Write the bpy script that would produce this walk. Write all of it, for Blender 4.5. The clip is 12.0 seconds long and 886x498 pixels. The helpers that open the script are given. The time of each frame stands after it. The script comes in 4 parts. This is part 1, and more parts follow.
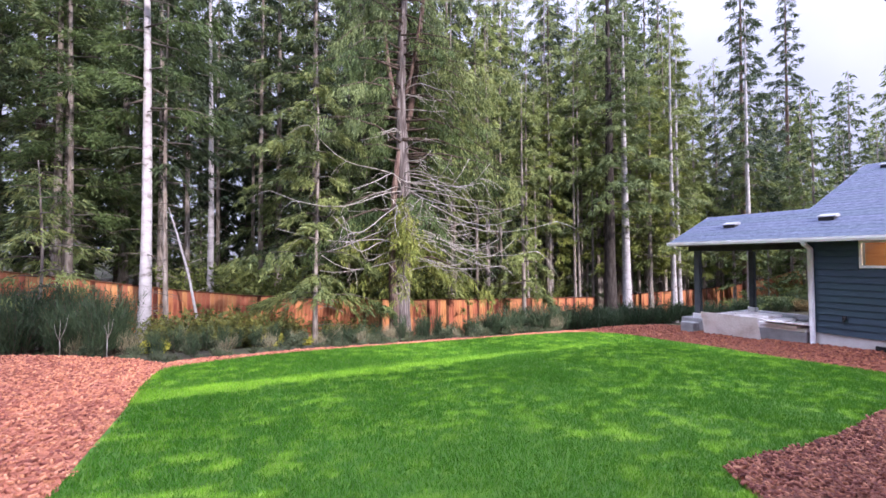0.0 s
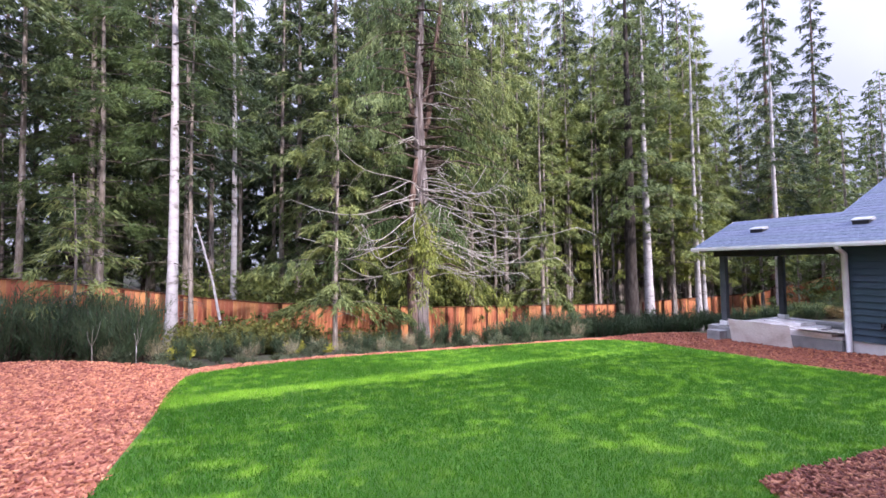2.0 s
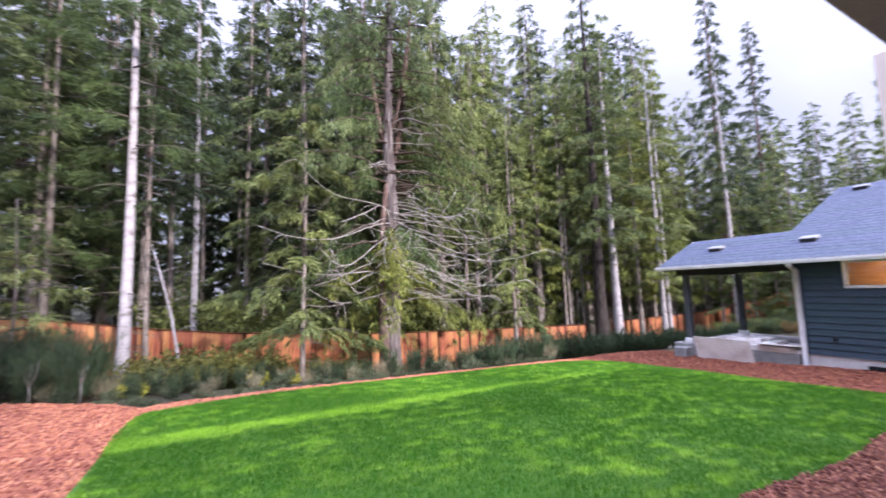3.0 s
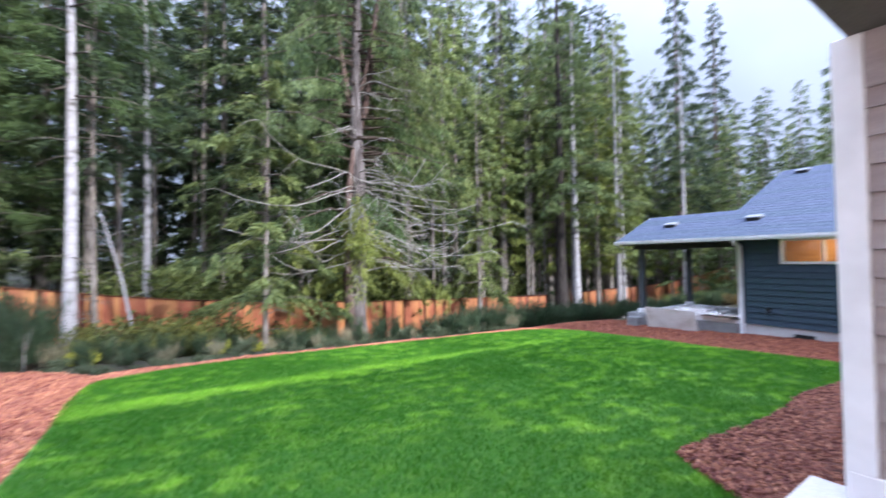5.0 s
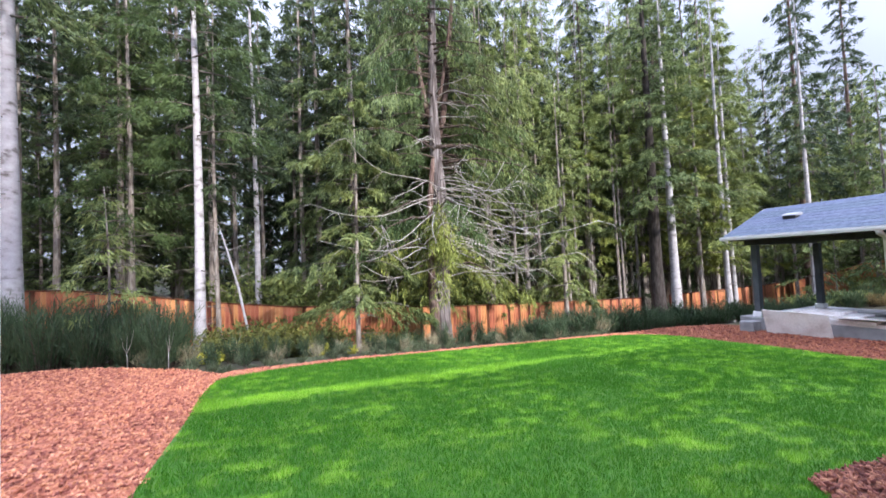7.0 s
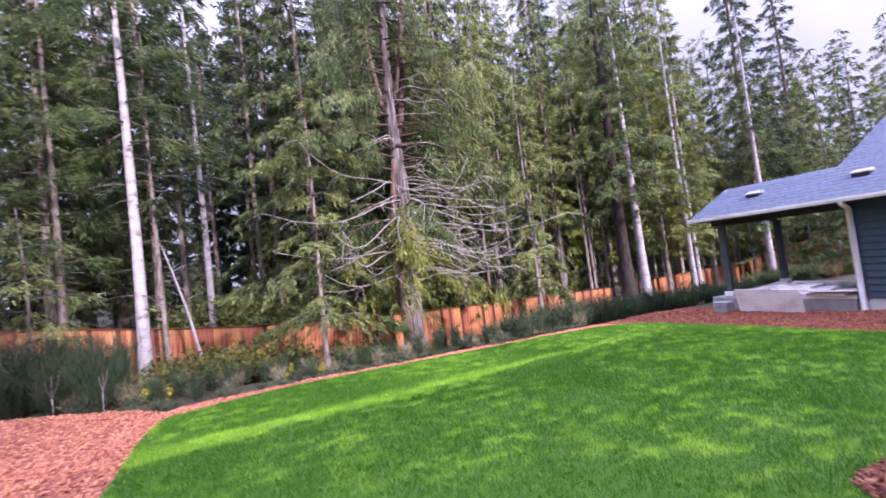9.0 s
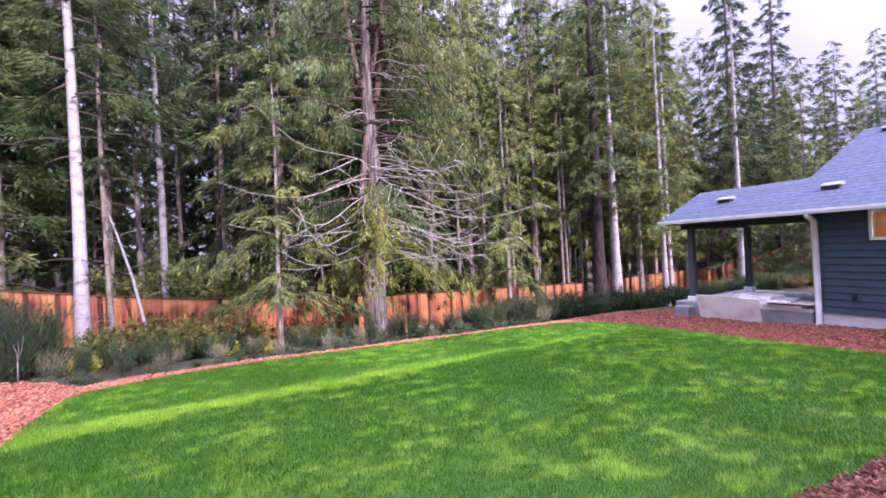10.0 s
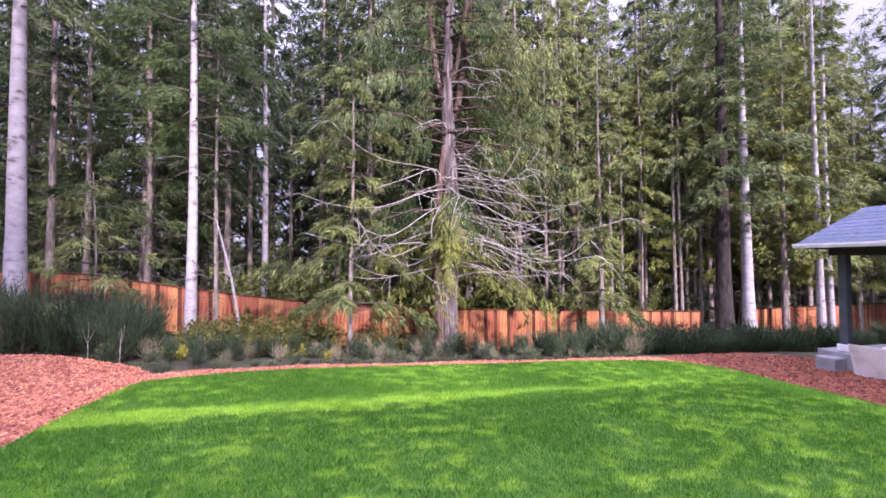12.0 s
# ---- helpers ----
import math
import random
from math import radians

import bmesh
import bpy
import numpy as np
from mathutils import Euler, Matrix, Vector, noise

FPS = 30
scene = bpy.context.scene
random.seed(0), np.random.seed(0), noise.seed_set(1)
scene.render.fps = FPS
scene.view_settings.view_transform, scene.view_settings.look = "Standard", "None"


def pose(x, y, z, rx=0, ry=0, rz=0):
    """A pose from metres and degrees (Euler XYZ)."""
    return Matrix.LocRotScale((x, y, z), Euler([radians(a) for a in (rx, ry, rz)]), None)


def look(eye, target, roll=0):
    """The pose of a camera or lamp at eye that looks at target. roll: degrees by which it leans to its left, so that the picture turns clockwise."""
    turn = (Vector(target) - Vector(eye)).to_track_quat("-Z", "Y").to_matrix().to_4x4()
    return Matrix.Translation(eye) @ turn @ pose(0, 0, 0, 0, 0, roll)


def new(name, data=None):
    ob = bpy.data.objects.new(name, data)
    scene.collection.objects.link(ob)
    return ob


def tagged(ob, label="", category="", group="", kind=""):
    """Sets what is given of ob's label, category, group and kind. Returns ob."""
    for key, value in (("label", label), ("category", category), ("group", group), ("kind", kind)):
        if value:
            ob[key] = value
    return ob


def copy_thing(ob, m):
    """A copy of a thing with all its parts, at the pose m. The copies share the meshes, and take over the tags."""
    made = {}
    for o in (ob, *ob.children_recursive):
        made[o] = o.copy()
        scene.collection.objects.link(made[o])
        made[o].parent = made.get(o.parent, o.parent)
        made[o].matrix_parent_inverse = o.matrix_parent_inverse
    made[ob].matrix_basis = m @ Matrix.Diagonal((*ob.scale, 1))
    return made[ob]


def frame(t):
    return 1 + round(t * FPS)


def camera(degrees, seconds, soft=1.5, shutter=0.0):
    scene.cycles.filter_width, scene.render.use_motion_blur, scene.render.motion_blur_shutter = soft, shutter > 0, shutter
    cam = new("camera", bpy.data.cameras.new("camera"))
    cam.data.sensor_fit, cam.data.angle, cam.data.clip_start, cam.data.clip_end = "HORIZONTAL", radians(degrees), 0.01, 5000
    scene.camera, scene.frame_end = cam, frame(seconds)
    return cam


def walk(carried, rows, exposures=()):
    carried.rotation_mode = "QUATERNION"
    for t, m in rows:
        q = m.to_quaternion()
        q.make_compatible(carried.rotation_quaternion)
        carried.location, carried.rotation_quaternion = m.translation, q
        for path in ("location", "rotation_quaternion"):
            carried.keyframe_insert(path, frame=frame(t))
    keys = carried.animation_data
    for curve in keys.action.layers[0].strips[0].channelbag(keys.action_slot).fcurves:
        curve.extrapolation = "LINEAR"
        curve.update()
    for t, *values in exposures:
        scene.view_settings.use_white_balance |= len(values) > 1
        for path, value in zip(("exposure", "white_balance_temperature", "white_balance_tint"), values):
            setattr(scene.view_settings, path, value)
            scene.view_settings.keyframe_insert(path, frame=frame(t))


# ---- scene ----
cam = camera(95.2, 12.0, 1.6, 0.3)
PATH = [
    (0, (0.025, 0.011, 1.703), (0.922, 1.798, 1.747), -0.3),
    (0.5, (0.018, 0.023, 1.722), (0.895, 1.819, 1.787), -0.1),
    (1, (0.011, 0.034, 1.735), (0.907, 1.821, 1.792), -0.1),
    (1.5, (0.008, 0.037, 1.711), (0.872, 1.839, 1.792), -0.3),
    (2, (-0.035, 0.039, 1.709), (0.788, 1.861, 1.788), -0.6),
    (2.5, (-0.008, 0.060, 1.720), (0.780, 1.889, 1.903), -1.1),
    (3, (0.033, 0.111, 1.699), (0.978, 1.863, 1.894), -1.8),
    (3.2, (0.040, 0.120, 1.694), (1.216, 1.730, 1.846), -1.3),
    (4.8, (-0.050, 0.130, 1.670), (1.241, 1.655, 1.750), -0.6),
    (5, (-0.035, 0.128, 1.678), (1.058, 1.802, 1.724), -0.8),
    (5.5, (-0.030, 0.115, 1.698), (0.797, 1.930, 1.550), -1.4),
    (6, (-0.069, 0.114, 1.696), (0.639, 1.979, 1.553), -3.5),
    (6.5, (-0.076, 0.129, 1.688), (0.627, 1.998, 1.583), -3.2),
    (7, (-0.047, 0.103, 1.697), (0.690, 1.961, 1.775), -2.5),
    (7.2, (-0.032, 0.112, 1.705), (0.706, 1.967, 1.838), -2.6),
    (8.8, (0.117, 0.735, 1.705), (0.945, 2.552, 1.816), -5.8),
    (9, (0.222, 0.794, 1.675), (1.106, 2.587, 1.757), -6.8),
    (9.5, (0.590, 0.915, 1.639), (1.651, 2.611, 1.635), -5.8),
    (10, (1.075, 0.858, 1.682), (2.013, 2.625, 1.678), -2.8),
    (10.5, (1.603, 0.908, 1.721), (2.366, 2.757, 1.692), -1.1),
    (11, (2.126, 0.862, 1.758), (2.755, 2.761, 1.764), -0.1),
    (11.5, (2.453, 0.902, 1.763), (2.942, 2.841, 1.768), 0.0),
    (12, (2.746, 1.039, 1.807), (3.160, 2.995, 1.864), -0.2),
]
walk(cam, [(t, look(eye, target, roll)) for t, eye, target, roll in PATH],
     exposures=((0.0, 1.97, 6000, 26), (3.2, 1.95, 6000, 26), (4.8, 1.90, 5500, 10), (5.1, 1.90, 5650, 16), (5.5, 1.90, 6050, 26), (6.2, 1.97, 6050, 24),
                (7.2, 2.02, 5900, 14), (9.0, 1.97, 5900, 40), (12.0, 2.02, 5950, 45)))

# ---- sky and light ----
world = bpy.data.worlds.new("sky")
scene.world = world
world.use_nodes = True
wn, wl = world.node_tree.nodes, world.node_tree.links
bg = wn["Background"]
sky = wn.new("ShaderNodeTexSky")
sky.sky_type, sky.sun_disc = "NISHITA", False
sky.sun_elevation, sky.sun_rotation = radians(28), radians(163)
sky.dust_density, sky.air_density = 2.0, 1.0
cloud_tc = wn.new("ShaderNodeTexCoord")
cloud_noise = wn.new("ShaderNodeTexNoise")
cloud_noise.inputs["Scale"].default_value, cloud_noise.inputs["Detail"].default_value = 2.2, 5
cloud_ramp = wn.new("ShaderNodeValToRGB")
cloud_ramp.color_ramp.elements[0].position, cloud_ramp.color_ramp.elements[0].color = 0.3, (0.62, 0.62, 0.62, 1)
cloud_ramp.color_ramp.elements[1].position, cloud_ramp.color_ramp.elements[1].color = 0.7, (0.95, 0.95, 0.95, 1)
cloud_mix = wn.new("ShaderNodeMix")
cloud_mix.data_type = "RGBA"
cloud_mix.inputs["B"].default_value = (8.9, 9.5, 11.4, 1)
wl.new(cloud_tc.outputs["Generated"], cloud_noise.inputs["Vector"])
wl.new(cloud_noise.outputs["Fac"], cloud_ramp.inputs["Fac"])
wl.new(cloud_ramp.outputs["Color"], cloud_mix.inputs["Factor"])
wl.new(sky.outputs["Color"], cloud_mix.inputs["A"])
# an overcast dome is darker towards the horizon than overhead
up_axis = wn.new("ShaderNodeSeparateXYZ")
wl.new(cloud_tc.outputs["Generated"], up_axis.inputs["Vector"])
dome = wn.new("ShaderNodeMapRange")
dome.inputs["From Min"].default_value, dome.inputs["From Max"].default_value = 0.0, 1.0
dome.inputs["To Min"].default_value, dome.inputs["To Max"].default_value = 0.31, 3.3
steep = wn.new("ShaderNodeMath")
steep.operation, steep.use_clamp, steep.inputs[1].default_value = "POWER", True, 4.0
wl.new(up_axis.outputs["Z"], steep.inputs[0])
wl.new(steep.outputs[0], dome.inputs["Value"])
dome_mix = wn.new("ShaderNodeVectorMath")
dome_mix.operation = "SCALE"
wl.new(cloud_mix.outputs["Result"], dome_mix.inputs[0])
wl.new(dome.outputs["Result"], dome_mix.inputs["Scale"])
wl.new(dome_mix.outputs["Vector"], bg.inputs["Color"])
bg.inputs["Strength"].default_value = 0.085

sun_lamp = bpy.data.lights.new("sun", "SUN")
sun_lamp.energy, sun_lamp.angle, sun_lamp.color = 2.1, radians(2.5), (1.0, 0.92, 0.80)
sun = new("sun", sun_lamp)
sun.matrix_world = look((5, -17, 9.6), (0, 0, 0))

# ---- materials ----
rng = np.random.default_rng(7)


def nodes_of(name, rough=0.7):
    m = bpy.data.materials.new(name)
    m.use_nodes = True
    b = m.node_tree.nodes["Principled BSDF"]
    b.inputs["Roughness"].default_value = rough
    b.inputs["Specular IOR Level"].default_value = 0.25
    return m, m.node_tree.nodes, m.node_tree.links, b


def noise_mat(name, colors, scale=5.0, rough=0.7, bump=0.3, stretch=(1, 1, 1), vary="none", vary_amount=0.35, fine=60.0, positions=None):
    """Colours along a noise, a finer grain on top, relief from both, and a shift of value by piece or island."""
    m, n, l, b = nodes_of(name, rough)
    tc = n.new("ShaderNodeTexCoord")
    mp = n.new("ShaderNodeMapping")
    mp.inputs["Scale"].default_value = stretch
    l.new(tc.outputs["Object"], mp.inputs["Vector"])
    big = n.new("ShaderNodeTexNoise")
    big.inputs["Scale"].default_value, big.inputs["Detail"].default_value = scale, 6
    small = n.new("ShaderNodeTexNoise")
    small.inputs["Scale"].default_value, small.inputs["Detail"].default_value = fine, 3
    l.new(mp.outputs["Vector"], big.inputs["Vector"])
    l.new(mp.outputs["Vector"], small.inputs["Vector"])
    ramp = n.new("ShaderNodeValToRGB")
    e = ramp.color_ramp.elements
    while len(e) < len(colors):
        e.new(0.5)
    for i, c in enumerate(colors):
        e[i].position = positions[i] if positions else 0.3 + 0.4 * i / max(1, len(colors) - 1)
        e[i].color = (*c, 1)
    l.new(big.outputs["Fac"], ramp.inputs["Fac"])
    hsv = n.new("ShaderNodeHueSaturation")
    l.new(ramp.outputs["Color"], hsv.inputs["Color"])
    add = n.new("ShaderNodeMath")
    add.operation = "MULTIPLY_ADD"
    add.inputs[1].default_value, add.inputs[2].default_value = 0.5, 0.75
    l.new(small.outputs["Fac"], add.inputs[0])
    if vary == "none":
        l.new(add.outputs[0], hsv.inputs["Value"])
    else:
        src = n.new("ShaderNodeNewGeometry" if vary == "island" else "ShaderNodeObjectInfo")
        out = src.outputs["Random Per Island" if vary == "island" else "Random"]
        mul = n.new("ShaderNodeMath")
        mul.operation = "MULTIPLY_ADD"
        mul.inputs[1].default_value, mul.inputs[2].default_value = 2 * vary_amount, 1 - vary_amount
        l.new(out, mul.inputs[0])
        both = n.new("ShaderNodeMath")
        both.operation = "MULTIPLY"
        l.new(add.outputs[0], both.inputs[0])
        l.new(mul.outputs[0], both.inputs[1])
        l.new(both.outputs[0], hsv.inputs["Value"])
        hue = n.new("ShaderNodeMath")
        hue.operation = "MULTIPLY_ADD"
        hue.inputs[1].default_value, hue.inputs[2].default_value = 0.03, 0.485
        l.new(out, hue.inputs[0])
        l.new(hue.outputs[0], hsv.inputs["Hue"])
    l.new(hsv.outputs["Color"], b.inputs["Base Color"])
    if bump:
        bp = n.new("ShaderNodeBump")
        bp.inputs["Strength"].default_value, bp.inputs["Distance"].default_value = bump, 0.02
        mixh = n.new("ShaderNodeMath")
        l.new(big.outputs["Fac"], mixh.inputs[0])
        l.new(small.outputs["Fac"], mixh.inputs[1])
        l.new(mixh.outputs[0], bp.inputs["Height"])
        l.new(bp.outputs["Normal"], b.inputs["Normal"])
    return m


def leaf_mat(name, dark, light, patch=0.9, single=0.55, spread=1.5):
    """Foliage: colour by leaf and by larger patches of the crown, a little light passing through."""
    m, n, l, b = nodes_of(name, 0.65)
    geo = n.new("ShaderNodeNewGeometry")
    tex = n.new("ShaderNodeTexNoise")
    tex.inputs["Scale"].default_value, tex.inputs["Detail"].default_value = patch, 3
    l.new(geo.outputs["Position"], tex.inputs["Vector"])
    mx = n.new("ShaderNodeMath")
    mx.operation = "MULTIPLY_ADD"
    mx.inputs[1].default_value = single
    l.new(geo.outputs["Random Per Island"], mx.inputs[0])
    half = n.new("ShaderNodeMath")
    half.operation = "MULTIPLY_ADD"
    half.inputs[1].default_value, half.inputs[2].default_value = spread, 0.25 - spread / 2
    l.new(tex.outputs["Fac"], half.inputs[0])
    l.new(half.outputs[0], mx.inputs[2])
    ramp = n.new("ShaderNodeValToRGB")
    ramp.color_ramp.elements[0].position, ramp.color_ramp.elements[0].color = 0.15, (*dark, 1)
    ramp.color_ramp.elements[1].position, ramp.color_ramp.elements[1].color = 0.95, (*light, 1)
    l.new(mx.outputs[0], ramp.inputs["Fac"])
    l.new(ramp.outputs["Color"], b.inputs["Base Color"])
    tr = n.new("ShaderNodeBsdfTranslucent")
    l.new(ramp.outputs["Color"], tr.inputs["Color"])
    mix = n.new("ShaderNodeMixShader")
    mix.inputs["Fac"].default_value = 0.25
    out = n["Material Output"]
    l.new(b.outputs[0], mix.inputs[1])
    l.new(tr.outputs[0], mix.inputs[2])
    l.new(mix.outputs[0], out.inputs["Surface"])
    return m


def turf_mat(name, deep, fresh, blade):
    """Turf: deep green with fresher yellow-green tufts, and one paler band put into the colour along the far side."""
    m, n, l, b = nodes_of(name, 0.6)
    geo = n.new("ShaderNodeNewGeometry")
    axes = n.new("ShaderNodeSeparateXYZ")
    l.new(geo.outputs["Position"], axes.inputs[0])

    def math_node(op, a, c, d=None, clamp=False):
        k = n.new("ShaderNodeMath")
        k.operation, k.use_clamp = op, clamp
        for i, val in enumerate((a, c, d)):
            if val is None:
                continue
            if isinstance(val, (int, float)):
                k.inputs[i].default_value = val
            else:
                l.new(val, k.inputs[i])
        return k.outputs[0]

    def cloud(scale, detail, stretch=(1, 1, 1)):
        mp = n.new("ShaderNodeMapping")
        mp.inputs["Scale"].default_value = stretch
        l.new(geo.outputs["Position"], mp.inputs["Vector"])
        t = n.new("ShaderNodeTexNoise")
        t.inputs["Scale"].default_value, t.inputs["Detail"].default_value = scale, detail
        l.new(mp.outputs["Vector"], t.inputs["Vector"])
        return t.outputs["Fac"]

    def step_up(v, lo, hi, top=1.0):
        k = n.new("ShaderNodeMapRange")
        k.interpolation_type = "SMOOTHSTEP"
        k.inputs["From Min"].default_value, k.inputs["From Max"].default_value, k.inputs["To Max"].default_value = lo, hi, top
        l.new(v, k.inputs["Value"])
        return k.outputs["Result"]

    tuft = cloud(3.4, 7, (0.85, 1.15, 1))
    broad = cloud(0.42, 2)
    fine = cloud(9.0, 3)
    # distance across the paler band
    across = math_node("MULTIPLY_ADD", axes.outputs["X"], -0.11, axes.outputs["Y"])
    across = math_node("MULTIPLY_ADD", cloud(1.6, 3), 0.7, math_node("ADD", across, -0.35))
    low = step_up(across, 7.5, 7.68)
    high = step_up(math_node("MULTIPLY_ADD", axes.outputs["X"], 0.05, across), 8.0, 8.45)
    # mask of the paler band, weaker towards the right end
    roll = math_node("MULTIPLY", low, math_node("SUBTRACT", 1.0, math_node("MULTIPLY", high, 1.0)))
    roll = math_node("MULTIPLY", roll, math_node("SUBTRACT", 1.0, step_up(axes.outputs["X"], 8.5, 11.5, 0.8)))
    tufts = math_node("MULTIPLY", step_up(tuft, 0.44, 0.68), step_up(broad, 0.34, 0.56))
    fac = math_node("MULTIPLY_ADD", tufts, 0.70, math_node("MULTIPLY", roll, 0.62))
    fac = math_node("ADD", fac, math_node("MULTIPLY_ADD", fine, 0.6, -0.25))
    if blade:
        fac = math_node("ADD", fac, math_node("MULTIPLY_ADD", geo.outputs["Random Per Island"], 0.36, -0.18), clamp=True)
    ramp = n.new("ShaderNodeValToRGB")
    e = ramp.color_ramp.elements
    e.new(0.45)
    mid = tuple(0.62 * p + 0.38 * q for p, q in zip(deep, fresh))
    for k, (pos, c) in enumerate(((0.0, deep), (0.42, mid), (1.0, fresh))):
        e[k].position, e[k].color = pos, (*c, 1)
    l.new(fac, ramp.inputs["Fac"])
    l.new(ramp.outputs["Color"], b.inputs["Base Color"])
    if blade:
        tr = n.new("ShaderNodeBsdfTranslucent")
        l.new(ramp.outputs["Color"], tr.inputs["Color"])
        mix = n.new("ShaderNodeMixShader")
        mix.inputs["Fac"].default_value = 0.25
        l.new(b.outputs[0], mix.inputs[1])
        l.new(tr.outputs[0], mix.inputs[2])
        l.new(mix.outputs[0], n["Material Output"].inputs["Surface"])
    else:
        bp = n.new("ShaderNodeBump")
        bp.inputs["Strength"].default_value, bp.inputs["Distance"].default_value = 0.6, 0.02
        l.new(cloud(40, 3), bp.inputs["Height"])
        l.new(bp.outputs["Normal"], b.inputs["Normal"])
    return m


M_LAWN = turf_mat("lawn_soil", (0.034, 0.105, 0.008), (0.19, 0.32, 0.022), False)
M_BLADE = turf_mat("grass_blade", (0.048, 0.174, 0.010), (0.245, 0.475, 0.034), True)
M_FLOOR = noise_mat("forest_floor", [(0.02, 0.018, 0.012), (0.05, 0.045, 0.025), (0.06, 0.08, 0.03)], 0.8, 0.95, 0.8, fine=14)
M_MULCH = noise_mat("bark_mulch", [(0.19, 0.06, 0.032), (0.36, 0.125, 0.07), (0.45, 0.18, 0.10)], 9, 0.9, 0.9, fine=70)
M_CHIP = noise_mat("bark_chip", [(0.24, 0.075, 0.04), (0.42, 0.155, 0.09), (0.52, 0.24, 0.15)], 20, 0.85, 0.2, vary="island", vary_amount=0.5)
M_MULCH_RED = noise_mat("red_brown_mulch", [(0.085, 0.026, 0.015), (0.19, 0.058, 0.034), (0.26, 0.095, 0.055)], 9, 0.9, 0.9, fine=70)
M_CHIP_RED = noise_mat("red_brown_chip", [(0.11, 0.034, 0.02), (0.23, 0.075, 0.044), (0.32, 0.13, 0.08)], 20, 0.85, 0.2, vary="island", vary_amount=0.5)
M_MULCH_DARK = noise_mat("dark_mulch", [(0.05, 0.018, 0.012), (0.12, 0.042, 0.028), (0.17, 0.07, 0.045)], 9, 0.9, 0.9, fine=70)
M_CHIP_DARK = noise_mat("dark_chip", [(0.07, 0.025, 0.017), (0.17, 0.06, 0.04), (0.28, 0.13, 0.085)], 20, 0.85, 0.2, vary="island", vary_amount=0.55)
M_CEDAR = noise_mat("cedar_board", [(0.19, 0.060, 0.026), (0.35, 0.130, 0.058), (0.48, 0.225, 0.115)], 1.6, 0.75, 0.25, (6, 6, 0.8), "object", 0.24, 30)
M_CEDAR_DARK = noise_mat("cedar_dark", [(0.065, 0.022, 0.011), (0.14, 0.046, 0.022)], 2, 0.8, 0.25, (6, 6, 0.8), "object", 0.3, 30)
M_BARK = noise_mat("brown_bark", [(0.04, 0.028, 0.022), (0.09, 0.066, 0.052), (0.16, 0.13, 0.11)], 3, 0.95, 1.0, (4, 4, 0.7), fine=18)
M_BARK_DARK = noise_mat("dark_bark", [(0.016, 0.013, 0.012), (0.04, 0.033, 0.03), (0.075, 0.065, 0.06)], 3, 0.95, 1.0, (4, 4, 0.7), fine=18)
M_BARK_GREY = noise_mat("grey_bark", [(0.09, 0.075, 0.065), (0.24, 0.205, 0.18), (0.38, 0.35, 0.33)], 3, 0.95, 0.9, (4, 4, 0.7), fine=18)
M_BARK_RED = noise_mat("red_bark", [(0.045, 0.027, 0.022), (0.13, 0.085, 0.07), (0.24, 0.19, 0.165)], 2.5, 0.95, 1.0, (5, 5, 0.5), fine=14)
M_BARK_CEDAR = noise_mat("old_cedar_bark", [(0.035, 0.026, 0.025), (0.125, 0.105, 0.102), (0.27, 0.245, 0.245)], 2.6, 0.95, 1.0, (5, 5, 0.45), fine=14)
M_BIRCH = noise_mat("pale_bark", [(0.12, 0.108, 0.10), (0.33, 0.315, 0.325), (0.43, 0.415, 0.44)], 2.2, 0.85, 0.4, (1.6, 1.6, 2.6), fine=22, positions=[0.28, 0.43, 0.7])
M_TWIG = noise_mat("lichen_twig", [(0.20, 0.185, 0.165), (0.46, 0.43, 0.39)], 6, 0.95, 0.3)
M_FIR = leaf_mat("fir_needles", (0.018, 0.032, 0.016), (0.098, 0.138, 0.062), 0.5)
M_FIR_B = leaf_mat("hemlock_needles", (0.036, 0.060, 0.021), (0.222, 0.282, 0.108), 0.6)
M_PINE = leaf_mat("pine_needles", (0.030, 0.054, 0.018), (0.130, 0.190, 0.062), 0.8, 0.45)
M_AIRY = leaf_mat("airy_sprays", (0.075, 0.108, 0.034), (0.350, 0.415, 0.140), 0.7)
M_DEADWOOD = noise_mat("dead_twig", [(0.07, 0.06, 0.05), (0.17, 0.15, 0.13)], 6, 0.95, 0.3)
M_CEDAR_LEAF = leaf_mat("cedar_sprays", (0.050, 0.075, 0.026), (0.290, 0.340, 0.110), 0.7)
M_LIGHT_LEAF = leaf_mat("light_sprays", (0.080, 0.110, 0.022), (0.360, 0.400, 0.100), 0.9)
M_BROOM = leaf_mat("broom_stems", (0.022, 0.042, 0.020), (0.085, 0.130, 0.062), 1.2)
M_UNDER = leaf_mat("understory_leaves", (0.050, 0.072, 0.020), (0.23, 0.27, 0.075), 0.8)
M_SHRUB = leaf_mat("shrub_leaves", (0.045, 0.058, 0.016), (0.215, 0.215, 0.055), 1.4)
M_YELLOW = leaf_mat("yellow_leaves", (0.220, 0.240, 0.030), (0.500, 0.460, 0.070), 2)
M_SAGE = leaf_mat("weed_leaves", (0.035, 0.052, 0.026), (0.17, 0.20, 0.11), 1.6)
M_DRY = leaf_mat("dry_grass", (0.16, 0.14, 0.08), (0.42, 0.38, 0.24), 1.5)
M_RUST = leaf_mat("rust_leaves", (0.10, 0.085, 0.035), (0.30, 0.21, 0.09), 1.0)
M_SLATE = noise_mat("slate_siding", [(0.036, 0.060, 0.082), (0.048, 0.076, 0.102)], 3, 0.6, 0.15, (1, 1, 4), "object", 0.08, 45)
